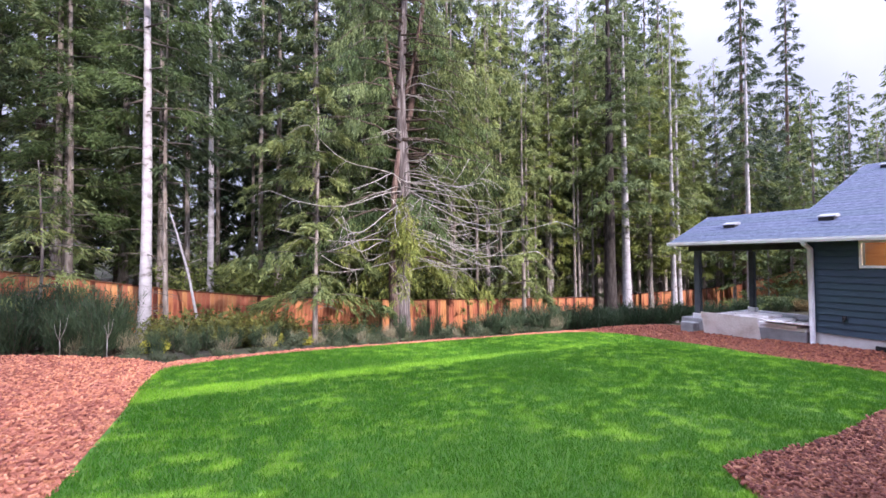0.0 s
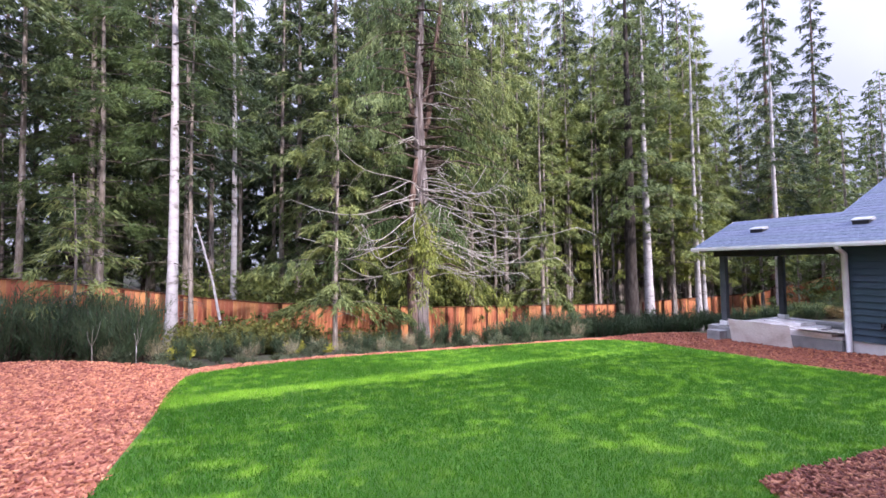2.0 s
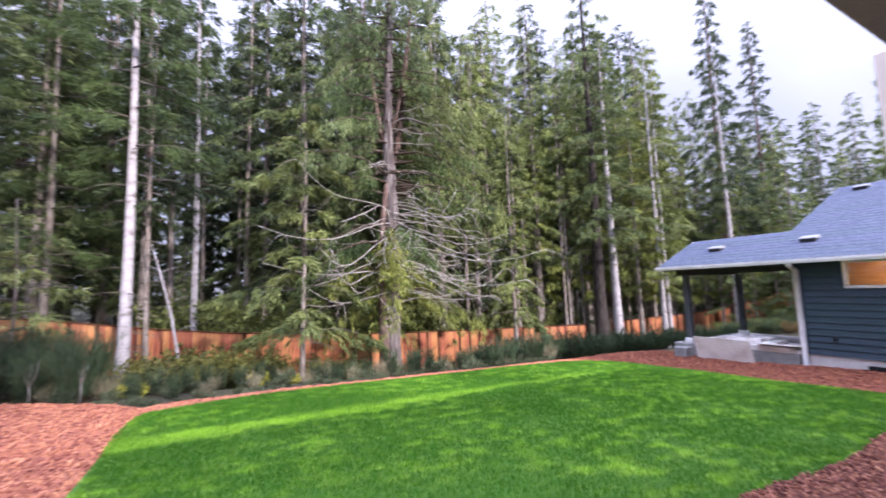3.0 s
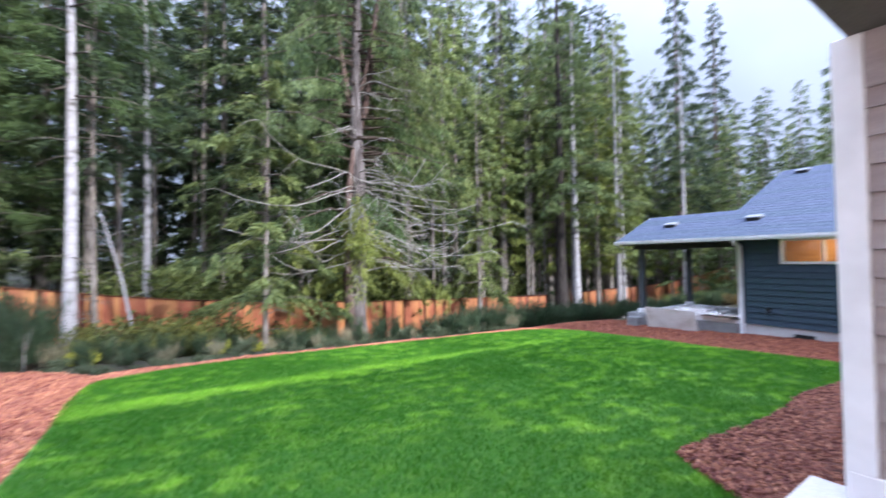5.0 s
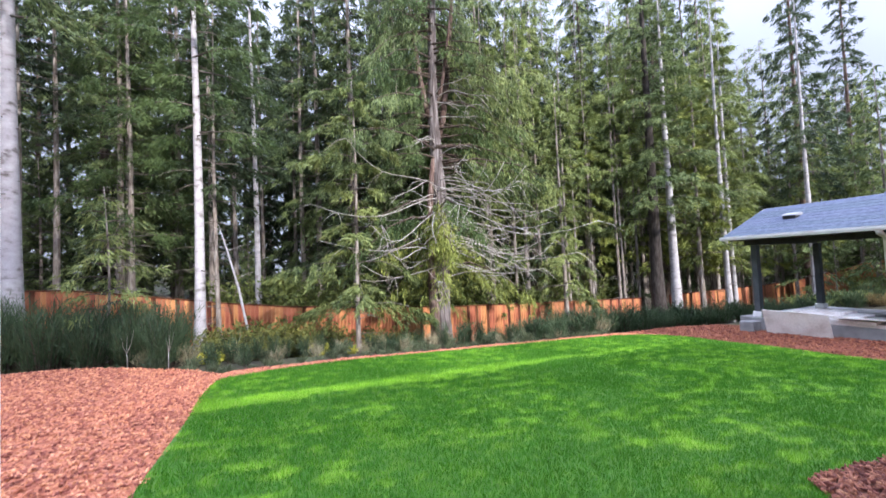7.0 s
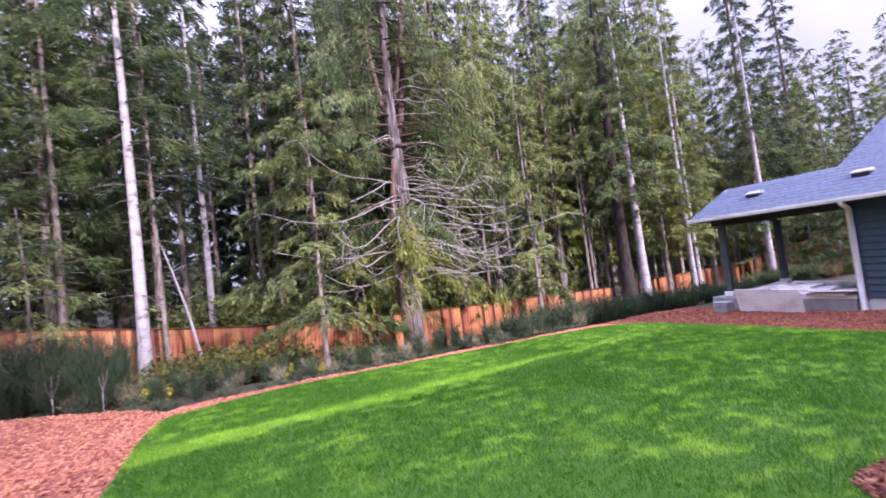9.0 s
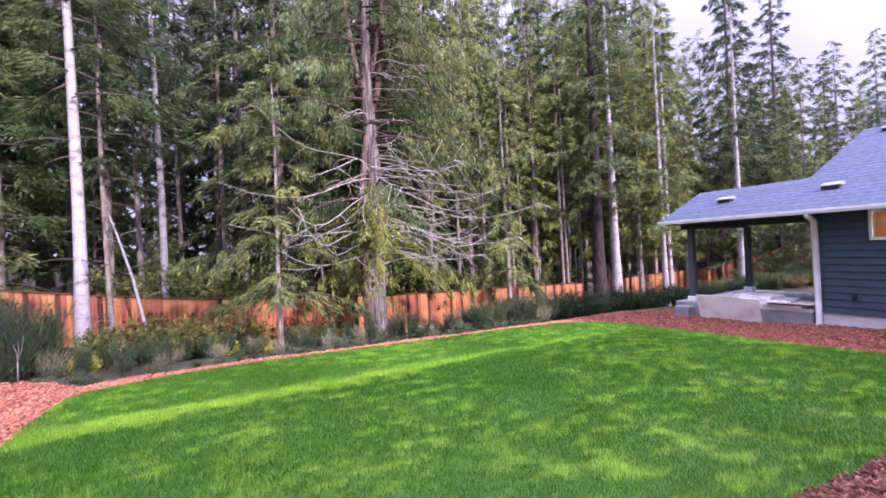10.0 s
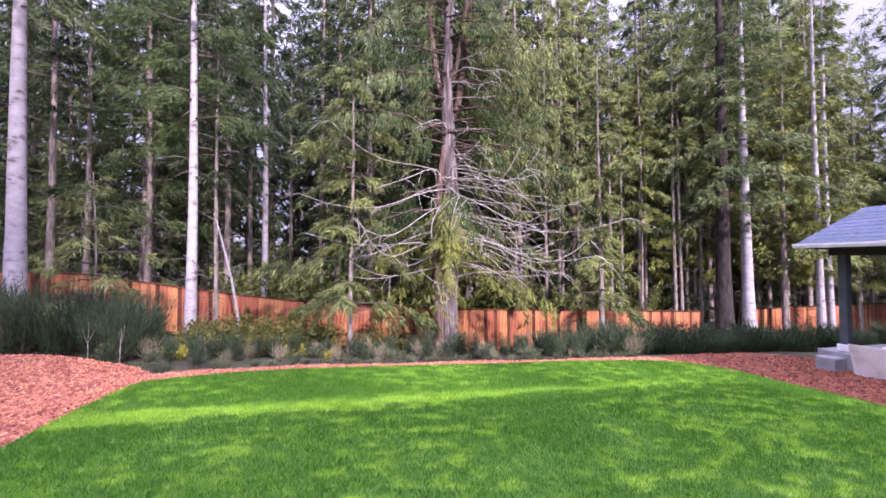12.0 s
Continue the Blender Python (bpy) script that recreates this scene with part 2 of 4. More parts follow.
M_CONCRETE = noise_mat("concrete", [(0.46, 0.44, 0.43), (0.62, 0.60, 0.59)], 3, 0.9, 0.3, fine=50)
M_SLAB = noise_mat("darker_concrete", [(0.20, 0.20, 0.205), (0.33, 0.325, 0.325)], 3, 0.9, 0.3, fine=50)
M_WHITE = noise_mat("white_trim", [(0.79, 0.775, 0.785), (0.81, 0.795, 0.805)], 2, 0.45, 0.0, fine=3)
M_PLY = noise_mat("cement_board", [(0.58, 0.50, 0.46), (0.84, 0.80, 0.78), (0.88, 0.85, 0.83)], 1.8, 0.85, 0.1, fine=30)
M_SHINGLE = noise_mat("blue_grey_shingle", [(0.048, 0.062, 0.098), (0.092, 0.112, 0.160)], 9, 0.9, 0.4, (1, 1, 1), "object", 0.10, 90)
M_POST = noise_mat("grey_post", [(0.055, 0.065, 0.075), (0.09, 0.10, 0.11)], 3, 0.7, 0.2, fine=40)
M_SOFFIT = noise_mat("dark_soffit", [(0.10, 0.085, 0.08), (0.14, 0.115, 0.105)], 3, 0.8, 0.1, fine=40)
M_TAUPE = noise_mat("taupe_siding", [(0.30, 0.25, 0.245), (0.38, 0.325, 0.315)], 3, 0.65, 0.15, (1, 1, 4), "object", 0.06, 45)
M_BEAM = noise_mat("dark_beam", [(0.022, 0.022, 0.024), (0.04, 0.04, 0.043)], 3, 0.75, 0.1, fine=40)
M_BLACK = noise_mat("black_metal", [(0.012, 0.012, 0.013), (0.025, 0.025, 0.027)], 6, 0.5, 0.1)
M_METAL = noise_mat("grey_metal", [(0.2, 0.21, 0.23), (0.28, 0.29, 0.32)], 6, 0.5, 0.1)
M_WOODROOM = noise_mat("warm_wood", [(0.42, 0.20, 0.06), (0.62, 0.33, 0.11)], 2, 0.6, 0.1, (1, 1, 6), fine=30)
M_SIDING_BACK = noise_mat("sheathing", [(0.2, 0.19, 0.18), (0.28, 0.26, 0.25)], 3, 0.8, 0.1)


def glass_mat():
    m, n, l, b = nodes_of("window_glass", 0.02)
    b.inputs["Transmission Weight"].default_value = 1.0
    b.inputs["IOR"].default_value = 1.45
    return m


M_GLASS = glass_mat()


# ---- mesh helpers ----
def mesh_of(name, verts, faces, mat, smooth=False):
    me = bpy.data.meshes.new(name)
    me.from_pydata([tuple(v) for v in verts], [], [tuple(f) for f in faces])
    me.materials.append(mat)
    if smooth:
        me.polygons.foreach_set("use_smooth", [True] * len(me.polygons))
    me.update()
    return me


def quads_mesh(name, corners, mat, sides=4):
    """A mesh of many loose faces; corners is (count, sides, 3)."""
    corners = np.asarray(corners, dtype=np.float32)
    k = len(corners)
    me = bpy.data.meshes.new(name)
    me.vertices.add(k * sides)
    me.vertices.foreach_set("co", corners.ravel())
    me.loops.add(k * sides)
    me.loops.foreach_set("vertex_index", np.arange(k * sides, dtype=np.int32))
    me.polygons.add(k)
    me.polygons.foreach_set("loop_start", np.arange(0, k * sides, sides, dtype=np.int32))
    me.materials.append(mat)
    me.update(calc_edges=True)
    return me


def part(name, me, parent, label=""):
    ob = new(name, me)
    ob.parent = parent
    if label:
        ob["label"] = label
    return ob


def box_mesh(name, x0, x1, y0, y1, z0, z1, mat, bevel=0.006):
    bm = bmesh.new()
    bmesh.ops.create_cube(bm, size=1)
    for v in bm.verts:
        v.co = Vector(((x0 + x1) / 2 + v.co.x * (x1 - x0), (y0 + y1) / 2 + v.co.y * (y1 - y0), (z0 + z1) / 2 + v.co.z * (z1 - z0)))
    if bevel:
        bmesh.ops.bevel(bm, geom=bm.edges[:], offset=bevel, segments=1, affect="EDGES")
    me = bpy.data.meshes.new(name)
    bm.to_mesh(me)
    bm.free()
    me.materials.append(mat)
    return me


def prism_mesh(name, poly, y0, y1, mat):
    """A solid with the outline poly in x, z, from y0 to y1."""
    k = len(poly)
    v = [(x, y0, z) for x, z in poly] + [(x, y1, z) for x, z in poly]
    f = [tuple(range(k)), tuple(range(2 * k - 1, k - 1, -1))] + [(i, k + i, k + (i + 1) % k, (i + 1) % k) for i in range(k)]
    me = mesh_of(name, v, f, mat)
    bm = bmesh.new()
    bm.from_mesh(me)
    bmesh.ops.recalc_face_normals(bm, faces=bm.faces)
    bm.to_mesh(me)
    bm.free()
    return me


class Tubes:
    """Collects tapered, bent tubes into one mesh."""

    def __init__(self):
        self.v, self.f = [], []

    def add(self, pts, radii, sides=5, lump=0.0):
        pts = [Vector(p) for p in pts]
        start = len(self.v)
        ref = Vector((0.31, 0.95, 0.05))
        for i, p in enumerate(pts):
            d = (pts[min(i + 1, len(pts) - 1)] - pts[max(i - 1, 0)]).normalized()
            a = d.cross(ref)
            if a.length < 1e-3:
                a = d.cross(Vector((1, 0, 0)))
            a.normalize()
            b = d.cross(a)
            for k in range(sides):
                w = 2 * math.pi * k / sides
                r = radii[i] * (1 + lump * math.sin(3 * w + 1.3 * i) * (0.6 + 0.4 * math.sin(5 * w + i)))
                self.v.append(p + r * (math.cos(w) * a + math.sin(w) * b))
        for i in range(len(pts) - 1):
            for k in range(sides):
                q, r = start + i * sides, start + (i + 1) * sides
                self.f.append((q + k, q + (k + 1) % sides, r + (k + 1) % sides, r + k))
        self.f.append(tuple(start + k for k in range(sides))[::-1])
        self.f.append(tuple(start + (len(pts) - 1) * sides + k for k in range(sides)))

    def mesh(self, name, mat):
        return mesh_of(name, self.v, self.f, mat, True)


def sprays(points, dirs, length, width, droop=0.0, spread=0.5):
    """Small pointed leaf blades at the points, along the dirs, with random turns. Returns (count, 3, 3)."""
    k = len(points)
    d = dirs + rng.normal(0, spread, (k, 3))
    d[:, 2] -= droop
    d /= np.linalg.norm(d, axis=1, keepdims=True) + 1e-9
    side = np.cross(d, rng.normal(0, 1, (k, 3)))
    side /= np.linalg.norm(side, axis=1, keepdims=True) + 1e-9
    ln = length * rng.uniform(0.6, 1.35, (k, 1))
    wd = width * rng.uniform(0.6, 1.35, (k, 1))
    foot = points + d * ln * 0.12
    return np.stack([foot - side * wd * 0.85, foot + side * wd * 0.85, points + d * ln], axis=1)


# ---- the lie of the land ----
def smooth(a, b, v):
    u = min(1.0, max(0.0, (v - a) / (b - a)))
    return u * u * (3 - 2 * u)


def lawn_z(x, y):
    return -0.2 - 0.036 * x - 0.038 * y


FENCE_X = [-60, -7, -3.4, -0.7, 7.2, 19.3, 33, 60]
FENCE_TOP = [3.5, 1.35, 0.76, 0.29, -0.32, -0.77, -0.65, 1.5]
FENCE_Y = 18.0


def fence_top(x):
    return float(np.interp(x, FENCE_X, FENCE_TOP))


def ground_z(x, y):
    """Lawn plane in front, falling to the fence line, then rolling woodland."""
    near = lawn_z(min(max(x, -12), 24), min(max(y, -10), 12.5))
    wild = fence_top(x) - 1.78
    u = smooth(11.6, 17.6, y)
    z = near * (1 - u) + wild * u
    if x < -6 and y < 17.6:
        z += 0.02 * (-6 - x)
    hill = smooth(24, 60, y) * 1.5 + smooth(32, 46, x) * 3.0
    return z + hill + 0.06 * noise.noise((x * 0.4, y * 0.4, 0)) * smooth(11.5, 14, y)


def sheet(name, xs, ys, height, mat, keep=None, label="", category="ground", kind="structure"):
    vs, fs, index = [], [], {}
    for j, y in enumerate(ys):
        for i, x in enumerate(xs):
            index[i, j] = len(vs)
            vs.append((x, y, height(x, y)))
    for j in range(len(ys) - 1):
        for i in range(len(xs) - 1):
            if keep is None or keep((xs[i] + xs[i + 1]) / 2, (ys[j] + ys[j + 1]) / 2):
                fs.append((index[i, j], index[i + 1, j], index[i + 1, j + 1], index[i, j + 1]))
    ob = new(name, mesh_of(name, vs, fs, mat, True))
    return tagged(ob, label, category, kind=kind)


gx = [-900, -300, -120, -60, -40] + [-30 + 1.0 * i for i in range(76)] + [60, 90, 150, 300, 900]
gy = [-900, -200, -60, -20] + [-12 + 1.0 * i for i in range(60)] + [60, 90, 150, 300, 900]
sheet("ground", gx, gy, lambda x, y: ground_z(x, y) - 0.09, M_FLOOR, None, "dark forest floor of needles and soil under the trees")


# the lawn's outline: straight left side, gently bowed far side, rounded far corner
def lawn_far(x):
    return float(np.interp(x, LAWN_X, LAWN_FAR)) + 0.05 * math.sin(0.9 * x)


LAWN_X = [-1.42, -1.2, -0.7, 0.2, 1.4, 4, 8, 10.6, 11.4, 11.9, 12.15]
LAWN_FAR = [9.85, 10.15, 10.38, 10.64, 10.82, 10.98, 11.05, 11.0, 10.75, 10.2, 9.2]


def lawn_near(x):
    if x < 3.55:
        return 1.2
    return 1.2 + 1.15 * smooth(3.55, 4.5, x) + 0.06 * math.sin(1.7 * x)


def in_lawn(x, y):
    return -1.42 + 0.05 * math.sin(1.3 * y) < x < 12.15 + 0.06 * math.sin(2 * y) and lawn_near(x) < y < lawn_far(x)


def strip_mesh(name, us, lo, hi, n, height, mat, along="x"):
    """A sheet between two edge lines, so that its border is clean."""
    vs, fs = [], []
    for u in us:
        a, b = lo(u), hi(u)
        for k in range(n + 1):
            w = a + (b - a) * k / n
            x, y = (u, w) if along == "x" else (w, u)
            vs.append((x, y, height(x, y)))
    for i in range(len(us) - 1):
        for k in range(n):
            q = i * (n + 1) + k
            fs.append((q, q + n + 1, q + n + 2, q + 1) if along == "x" else (q, q + 1, q + n + 2, q + n + 1))
    return mesh_of(name, vs, fs, mat, True)


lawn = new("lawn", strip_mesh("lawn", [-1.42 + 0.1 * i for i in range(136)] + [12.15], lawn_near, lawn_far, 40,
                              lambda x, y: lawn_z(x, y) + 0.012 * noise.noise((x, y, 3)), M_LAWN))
tagged(lawn, "bright green mown lawn sloping to the woods", "lawn", kind="structure")


def mulch_far(x):
    if x < -1.4:
        return float(np.interp(x, [-16, -5, -3.9, -2.6, -1.9, -1.4], [13.4, 12.95, 12.6, 11.7, 11.1, 10.72])) + 0.06 * math.sin(2.3 * x)
    edge = lawn_far(x) + 0.42 + 0.08 * math.sin(1.4 * x) + 0.45 * smooth(0.8, -1.4, x)
    return edge + (11.75 - edge) * smooth(10.2, 12.2, x)


def mulch_z(x, y):
    z = lawn_z(x, y) - 0.03 + 0.02 * noise.noise((x * 2, y * 2, 1)) + 0.015 * noise.noise((x * 0.7, y * 0.7, 5))
    if x < -1.4:
        z += 0.05 * smooth(0, 1.0, -1.4 - x)
    # banked up towards the neighbouring house
    return z + 0.20 * smooth(12.3, 13.9, x) * smooth(12.2, 10.0, y)


MULCH_X = [-16 + 0.2 * i for i in range(158)]
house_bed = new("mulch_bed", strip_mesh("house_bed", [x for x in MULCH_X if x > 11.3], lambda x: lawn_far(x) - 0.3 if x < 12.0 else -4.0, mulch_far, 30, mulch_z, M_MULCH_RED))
tagged(house_bed, "dark reddish bark mulch banked along the patio and wall", "mulch bed", kind="structure")
mulch = new("mulch_bed", strip_mesh("mulch_bed", [x for x in MULCH_X if x < 11.5],
            lambda x: -4.0 if x < -1.38 else lawn_far(x) - 0.3, mulch_far, 30, mulch_z, M_MULCH))
tagged(mulch, "reddish bark mulch bed around the lawn", "mulch bed", kind="structure")
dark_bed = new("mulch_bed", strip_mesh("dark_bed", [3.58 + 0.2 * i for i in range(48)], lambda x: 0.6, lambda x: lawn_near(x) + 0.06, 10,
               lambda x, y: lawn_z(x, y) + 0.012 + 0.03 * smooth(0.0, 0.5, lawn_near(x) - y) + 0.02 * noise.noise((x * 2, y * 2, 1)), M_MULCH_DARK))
tagged(dark_bed, "dark brown bark mulch bed beside the house", "mulch bed", kind="structure")


def scatter(n, x0, x1, y0, y1, test, power=1.6):
    """Random places in a rectangle, denser towards the porch."""
    out = []
    while len(out) < n:
        x = rng.uniform(x0, x1)
        y = y0 + (y1 - y0) * rng.uniform() ** power
        if test(x, y):
            out.append((x, y))
    return np.array(out)


def chips(name, places, height, mat, label):
    k = len(places)
    z = np.array([height(x, y) for x, y in places]) + rng.uniform(0.0, 0.022, k)
    p = np.column_stack([places, z])
    ang = rng.uniform(0, 2 * math.pi, k)
    d = np.column_stack([np.cos(ang), np.sin(ang), rng.normal(0, 0.28, k)]) * rng.uniform(0.018, 0.045, (k, 1))
    s = np.column_stack([-np.sin(ang), np.cos(ang), rng.normal(0, 0.35, k)]) * rng.uniform(0.006, 0.016, (k, 1))
    up = np.array([0, 0, 0.010])
    top = [p - d - s * 0.6, p + d - s, p + d * 1.1 + s * 0.7, p - d * 0.9 + s]
    base = [t + up * 0 - np.array([0, 0, 0.012]) for t in top]
    v = np.stack([t + up for t in top] + base, axis=1)
    f = np.array([(0, 1, 2, 3), (0, 4, 5, 1), (1, 5, 6, 2), (2, 6, 7, 3), (3, 7, 4, 0)])
    me = bpy.data.meshes.new(name)
    me.vertices.add(k * 8)
    me.vertices.foreach_set("co", v.astype(np.float32).ravel())
    idx = (f[None] + 8 * np.arange(k)[:, None, None]).astype(np.int32).ravel()
    me.loops.add(len(idx))
    me.loops.foreach_set("vertex_index", idx)
    me.polygons.add(k * 5)
    me.polygons.foreach_set("loop_start", np.arange(0, k * 20, 4, dtype=np.int32))
    me.materials.append(mat)
    me.update(calc_edges=True)
    return tagged(new(name, me), label, "bark chips", kind="stuff")


def left_bed(x, y):
    return x < -1.4 + 0.05 * math.sin(1.3 * y) and y < mulch_far(x) and -x < y * 1.0 + 0.8


def rest_bed(x, y):
    return x < 11.4 and lawn_far(x) < y < mulch_far(x)


def house_side_bed(x, y):
    return mulch_far(x) > y > (lawn_far(x) if x < 12.15 else 1.0)


chips("bark_chips", scatter(21000, -11.5, -1.35, 2.6, 13.0, left_bed, 1.2), mulch_z, M_CHIP, "loose reddish bark chips on the mulch bed")
chips("bark_chips", scatter(6000, -1.4, 11.4, 9, 12.4, rest_bed, 1.0), mulch_z, M_CHIP, "loose reddish bark chips edging the lawn")
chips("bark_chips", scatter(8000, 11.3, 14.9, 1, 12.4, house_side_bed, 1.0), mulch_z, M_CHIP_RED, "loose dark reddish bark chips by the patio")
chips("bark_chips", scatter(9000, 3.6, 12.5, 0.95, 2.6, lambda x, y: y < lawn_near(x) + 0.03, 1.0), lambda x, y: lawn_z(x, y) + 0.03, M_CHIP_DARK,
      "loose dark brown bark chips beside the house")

# grass blades, one triangle each
blade_xy = np.vstack([scatter(330000, -1.47, 12.25, 1.2, 11.8, in_lawn, 1.75), scatter(60000, -1.47, 12.25, 1.2, 11.8, in_lawn, 1.0)])
bk = len(blade_xy)
bz = -0.2 - 0.036 * blade_xy[:, 0] - 0.038 * blade_xy[:, 1] - 0.005
root = np.column_stack([blade_xy, bz])
ang = rng.uniform(0, 2 * math.pi, bk)
far_scale = 1 + 0.16 * np.clip(blade_xy[:, 1:2] - 3, 0, 8)
wide = np.column_stack([np.cos(ang), np.sin(ang), np.zeros(bk)]) * 0.0036 * far_scale
tip = np.column_stack([rng.normal(0, 0.018, bk), rng.normal(0, 0.018, bk), rng.uniform(0.03, 0.065, bk)])
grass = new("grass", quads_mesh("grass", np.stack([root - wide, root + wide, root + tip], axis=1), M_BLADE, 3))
tagged(grass, "short dense bright green lawn grass", "grass", kind="stuff")


# ---- the neighbouring house with its covered patio ----
house = tagged(new("house"), "slate-blue lap-sided single-storey house with grey shingle roof and covered patio", "house")
WX, WY, HY0 = 14.4, 5.6, -7.0          # wall face, far corner, near end
BASE, SILL, EAVE = -1.0, -0.42, 2.12
part("foundation", box_mesh("foundation", WX + 0.02, WX + 11.8, HY0, WY - 0.02, BASE - 0.3, SILL, M_CONCRETE, 0.01), house, "pale concrete foundation")
W0, W1, WZ0, WZ1 = 2.75, 4.5, 1.45, 2.04      # the window's opening
for i, (y0, y1, z0, z1) in enumerate(((HY0, W0, SILL, EAVE + 0.1), (W1, WY, SILL, EAVE + 0.1), (W0, W1, SILL, WZ0), (W0, W1, WZ1, EAVE + 0.1))):
    part("wall", box_mesh("wall", WX + 0.02, WX + 0.2, y0, y1, z0, z1, M_SLATE, 0), house)
part("wall", prism_mesh("gable_wall", [(WX + 0.2, SILL), (WX + 11.6, SILL), (WX + 11.6, EAVE + 0.2), (WX + 6.0, 4.75), (WX + 0.2, EAVE + 0.2)], WY - 0.2, WY - 0.01, M_SLATE), house)
part("wall", box_mesh("back_wall", WX + 11.6, WX + 11.8, HY0, WY, SILL, EAVE, M_SLATE, 0), house)
part("wall", prism_mesh("end_wall", [(WX + 0.2, SILL), (WX + 11.6, SILL), (WX + 11.6, EAVE + 0.2), (WX + 6.0, 4.75), (WX + 0.2, EAVE + 0.2)], HY0, HY0 + 0.2, M_SLATE), house)
part("floor_slab", box_mesh("floor_slab", WX + 0.2, WX + 11.6, HY0 + 0.2, WY - 0.2, SILL - 0.05, SILL + 0.05, M_WOODROOM, 0), house)
part("ceiling", box_mesh("room_ceiling", WX + 0.2, WX + 11.6, HY0 + 0.2, WY - 0.2, EAVE + 0.1, EAVE + 0.14, M_WHITE, 0), house)
part("partition", box_mesh("partition", WX + 2.2, WX + 2.3, HY0 + 0.2, WY - 0.2, SILL, EAVE + 0.1, M_WOODROOM, 0), house, "warm wooden inner wall")
# laps, one board each, tilted so that the lower edge stands proud
LAP = 0.175
for i in range(15):
    z = SILL + i * LAP
    for y0, y1 in (((HY0, W0 - 0.07), (W1 + 0.07, WY - 0.1)) if z + LAP > WZ0 - 0.05 and z < WZ1 + 0.05 else ((HY0, WY - 0.1),)):
        ob = part("siding_board", prism_mesh("siding_board", [(WX + 0.02, z), (WX - 0.018, z), (WX - 0.014, z + 0.004), (WX + 0.012, z + LAP), (WX + 0.02, z + LAP)], y0, y1, M_SLATE), house)
part("corner_trim", box_mesh("corner_trim", WX - 0.03, WX + 0.1, WY - 0.1, WY + 0.02, SILL, EAVE, M_SLATE, 0.004), house)
win = part("window", box_mesh("window_back", WX - 0.02, WX + 0.05, W0 - 0.06, W1 + 0.06, WZ0 - 0.07, WZ0, M_WHITE, 0.004), house, "white-framed high window with warm room behind")
part("head", box_mesh("head", WX - 0.02, WX + 0.05, W0 - 0.06, W1 + 0.06, WZ1, WZ1 + 0.07, M_WHITE, 0.004), win)
for y in (W0 - 0.03, (W0 + W1) / 2, W1 + 0.03):
    part("jamb", box_mesh("jamb", WX - 0.017, WX + 0.05, y - 0.03, y + 0.03, WZ0, WZ1, M_WHITE, 0.004), win)
pane = part("pane", box_mesh("pane", WX + 0.02, WX + 0.028, W0, W1, WZ0, WZ1, M_GLASS, 0), win)
pane.visible_shadow = False
room_lamp_data = bpy.data.lights.new("room_lamp", "POINT")
room_lamp_data.energy, room_lamp_data.color, room_lamp_data.shadow_soft_size = 22, (1.0, 0.72, 0.42), 0.15
room_lamp = new("room_lamp", room_lamp_data)
room_lamp.location = (WX + 1.1, 3.4, 1.85)

# roofs: slabs with shingle courses laid on
SL = 0.43
ex, ez = WX - 0.5, EAVE + 0.1
rx, rz = 20.4, EAVE + 0.1 + SL * (20.4 - WX + 0.5)
px, pz = 16.2, EAVE + 0.1 + SL * (16.2 - WX + 0.5)
part("roof", prism_mesh("roof", [(ex, ez - 0.05), (ex, ez), (rx, rz), (2 * rx - ex, ez), (2 * rx - ex, ez - 0.05), (rx, rz - 0.12)], HY0 - 0.4, 6.2, M_SHINGLE), house, "blue-grey shingle roof")
part("patio_roof", prism_mesh("patio_roof", [(ex, ez - 0.05), (ex, ez - 0.003), (px, pz), (2 * px - ex, ez), (2 * px - ex, ez - 0.05), (px, pz - 0.12)], 6.2, 9.35, M_SHINGLE), house, "blue-grey shingle roof over the patio")
part("gable_infill", prism_mesh("gable_infill", [(ex + 0.5, ez), (px, pz - 0.13), (2 * px - ex - 0.5, ez)], 8.72, 8.8, M_SLATE), house)
for k in range(29):
    u0, u1 = k * 0.235, (k + 1) * 0.235 + 0.02
    x0, x1 = ex - 0.03 + u0, min(ex - 0.03 + u1, rx)
    if x0 > rx - 0.05:
        break
    y1 = 9.38 if x1 < px else 6.23
    t = 0.009
    part("shingle_course", prism_mesh("shingle_course", [(x0, ez + SL * (x0 - ex) + 0.002), (x1, ez + SL * (x1 - ex) + 0.001), (x1, ez + SL * (x1 - ex) + 0.005), (x0, ez + SL * (x0 - ex) + 0.002 + t)], HY0 - 0.42, y1, M_SHINGLE), house)
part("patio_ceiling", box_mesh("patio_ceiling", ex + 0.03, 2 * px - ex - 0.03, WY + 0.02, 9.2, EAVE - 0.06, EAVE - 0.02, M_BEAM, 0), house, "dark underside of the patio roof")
part("soffit", box_mesh("soffit", ex + 0.03, WX - 0.0, HY0, WY + 0.02, EAVE - 0.0, EAVE + 0.04, M_SOFFIT, 0), house)
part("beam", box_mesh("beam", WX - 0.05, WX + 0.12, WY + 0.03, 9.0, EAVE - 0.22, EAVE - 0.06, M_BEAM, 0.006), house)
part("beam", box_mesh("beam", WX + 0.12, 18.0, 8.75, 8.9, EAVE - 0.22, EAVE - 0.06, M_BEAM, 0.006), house)
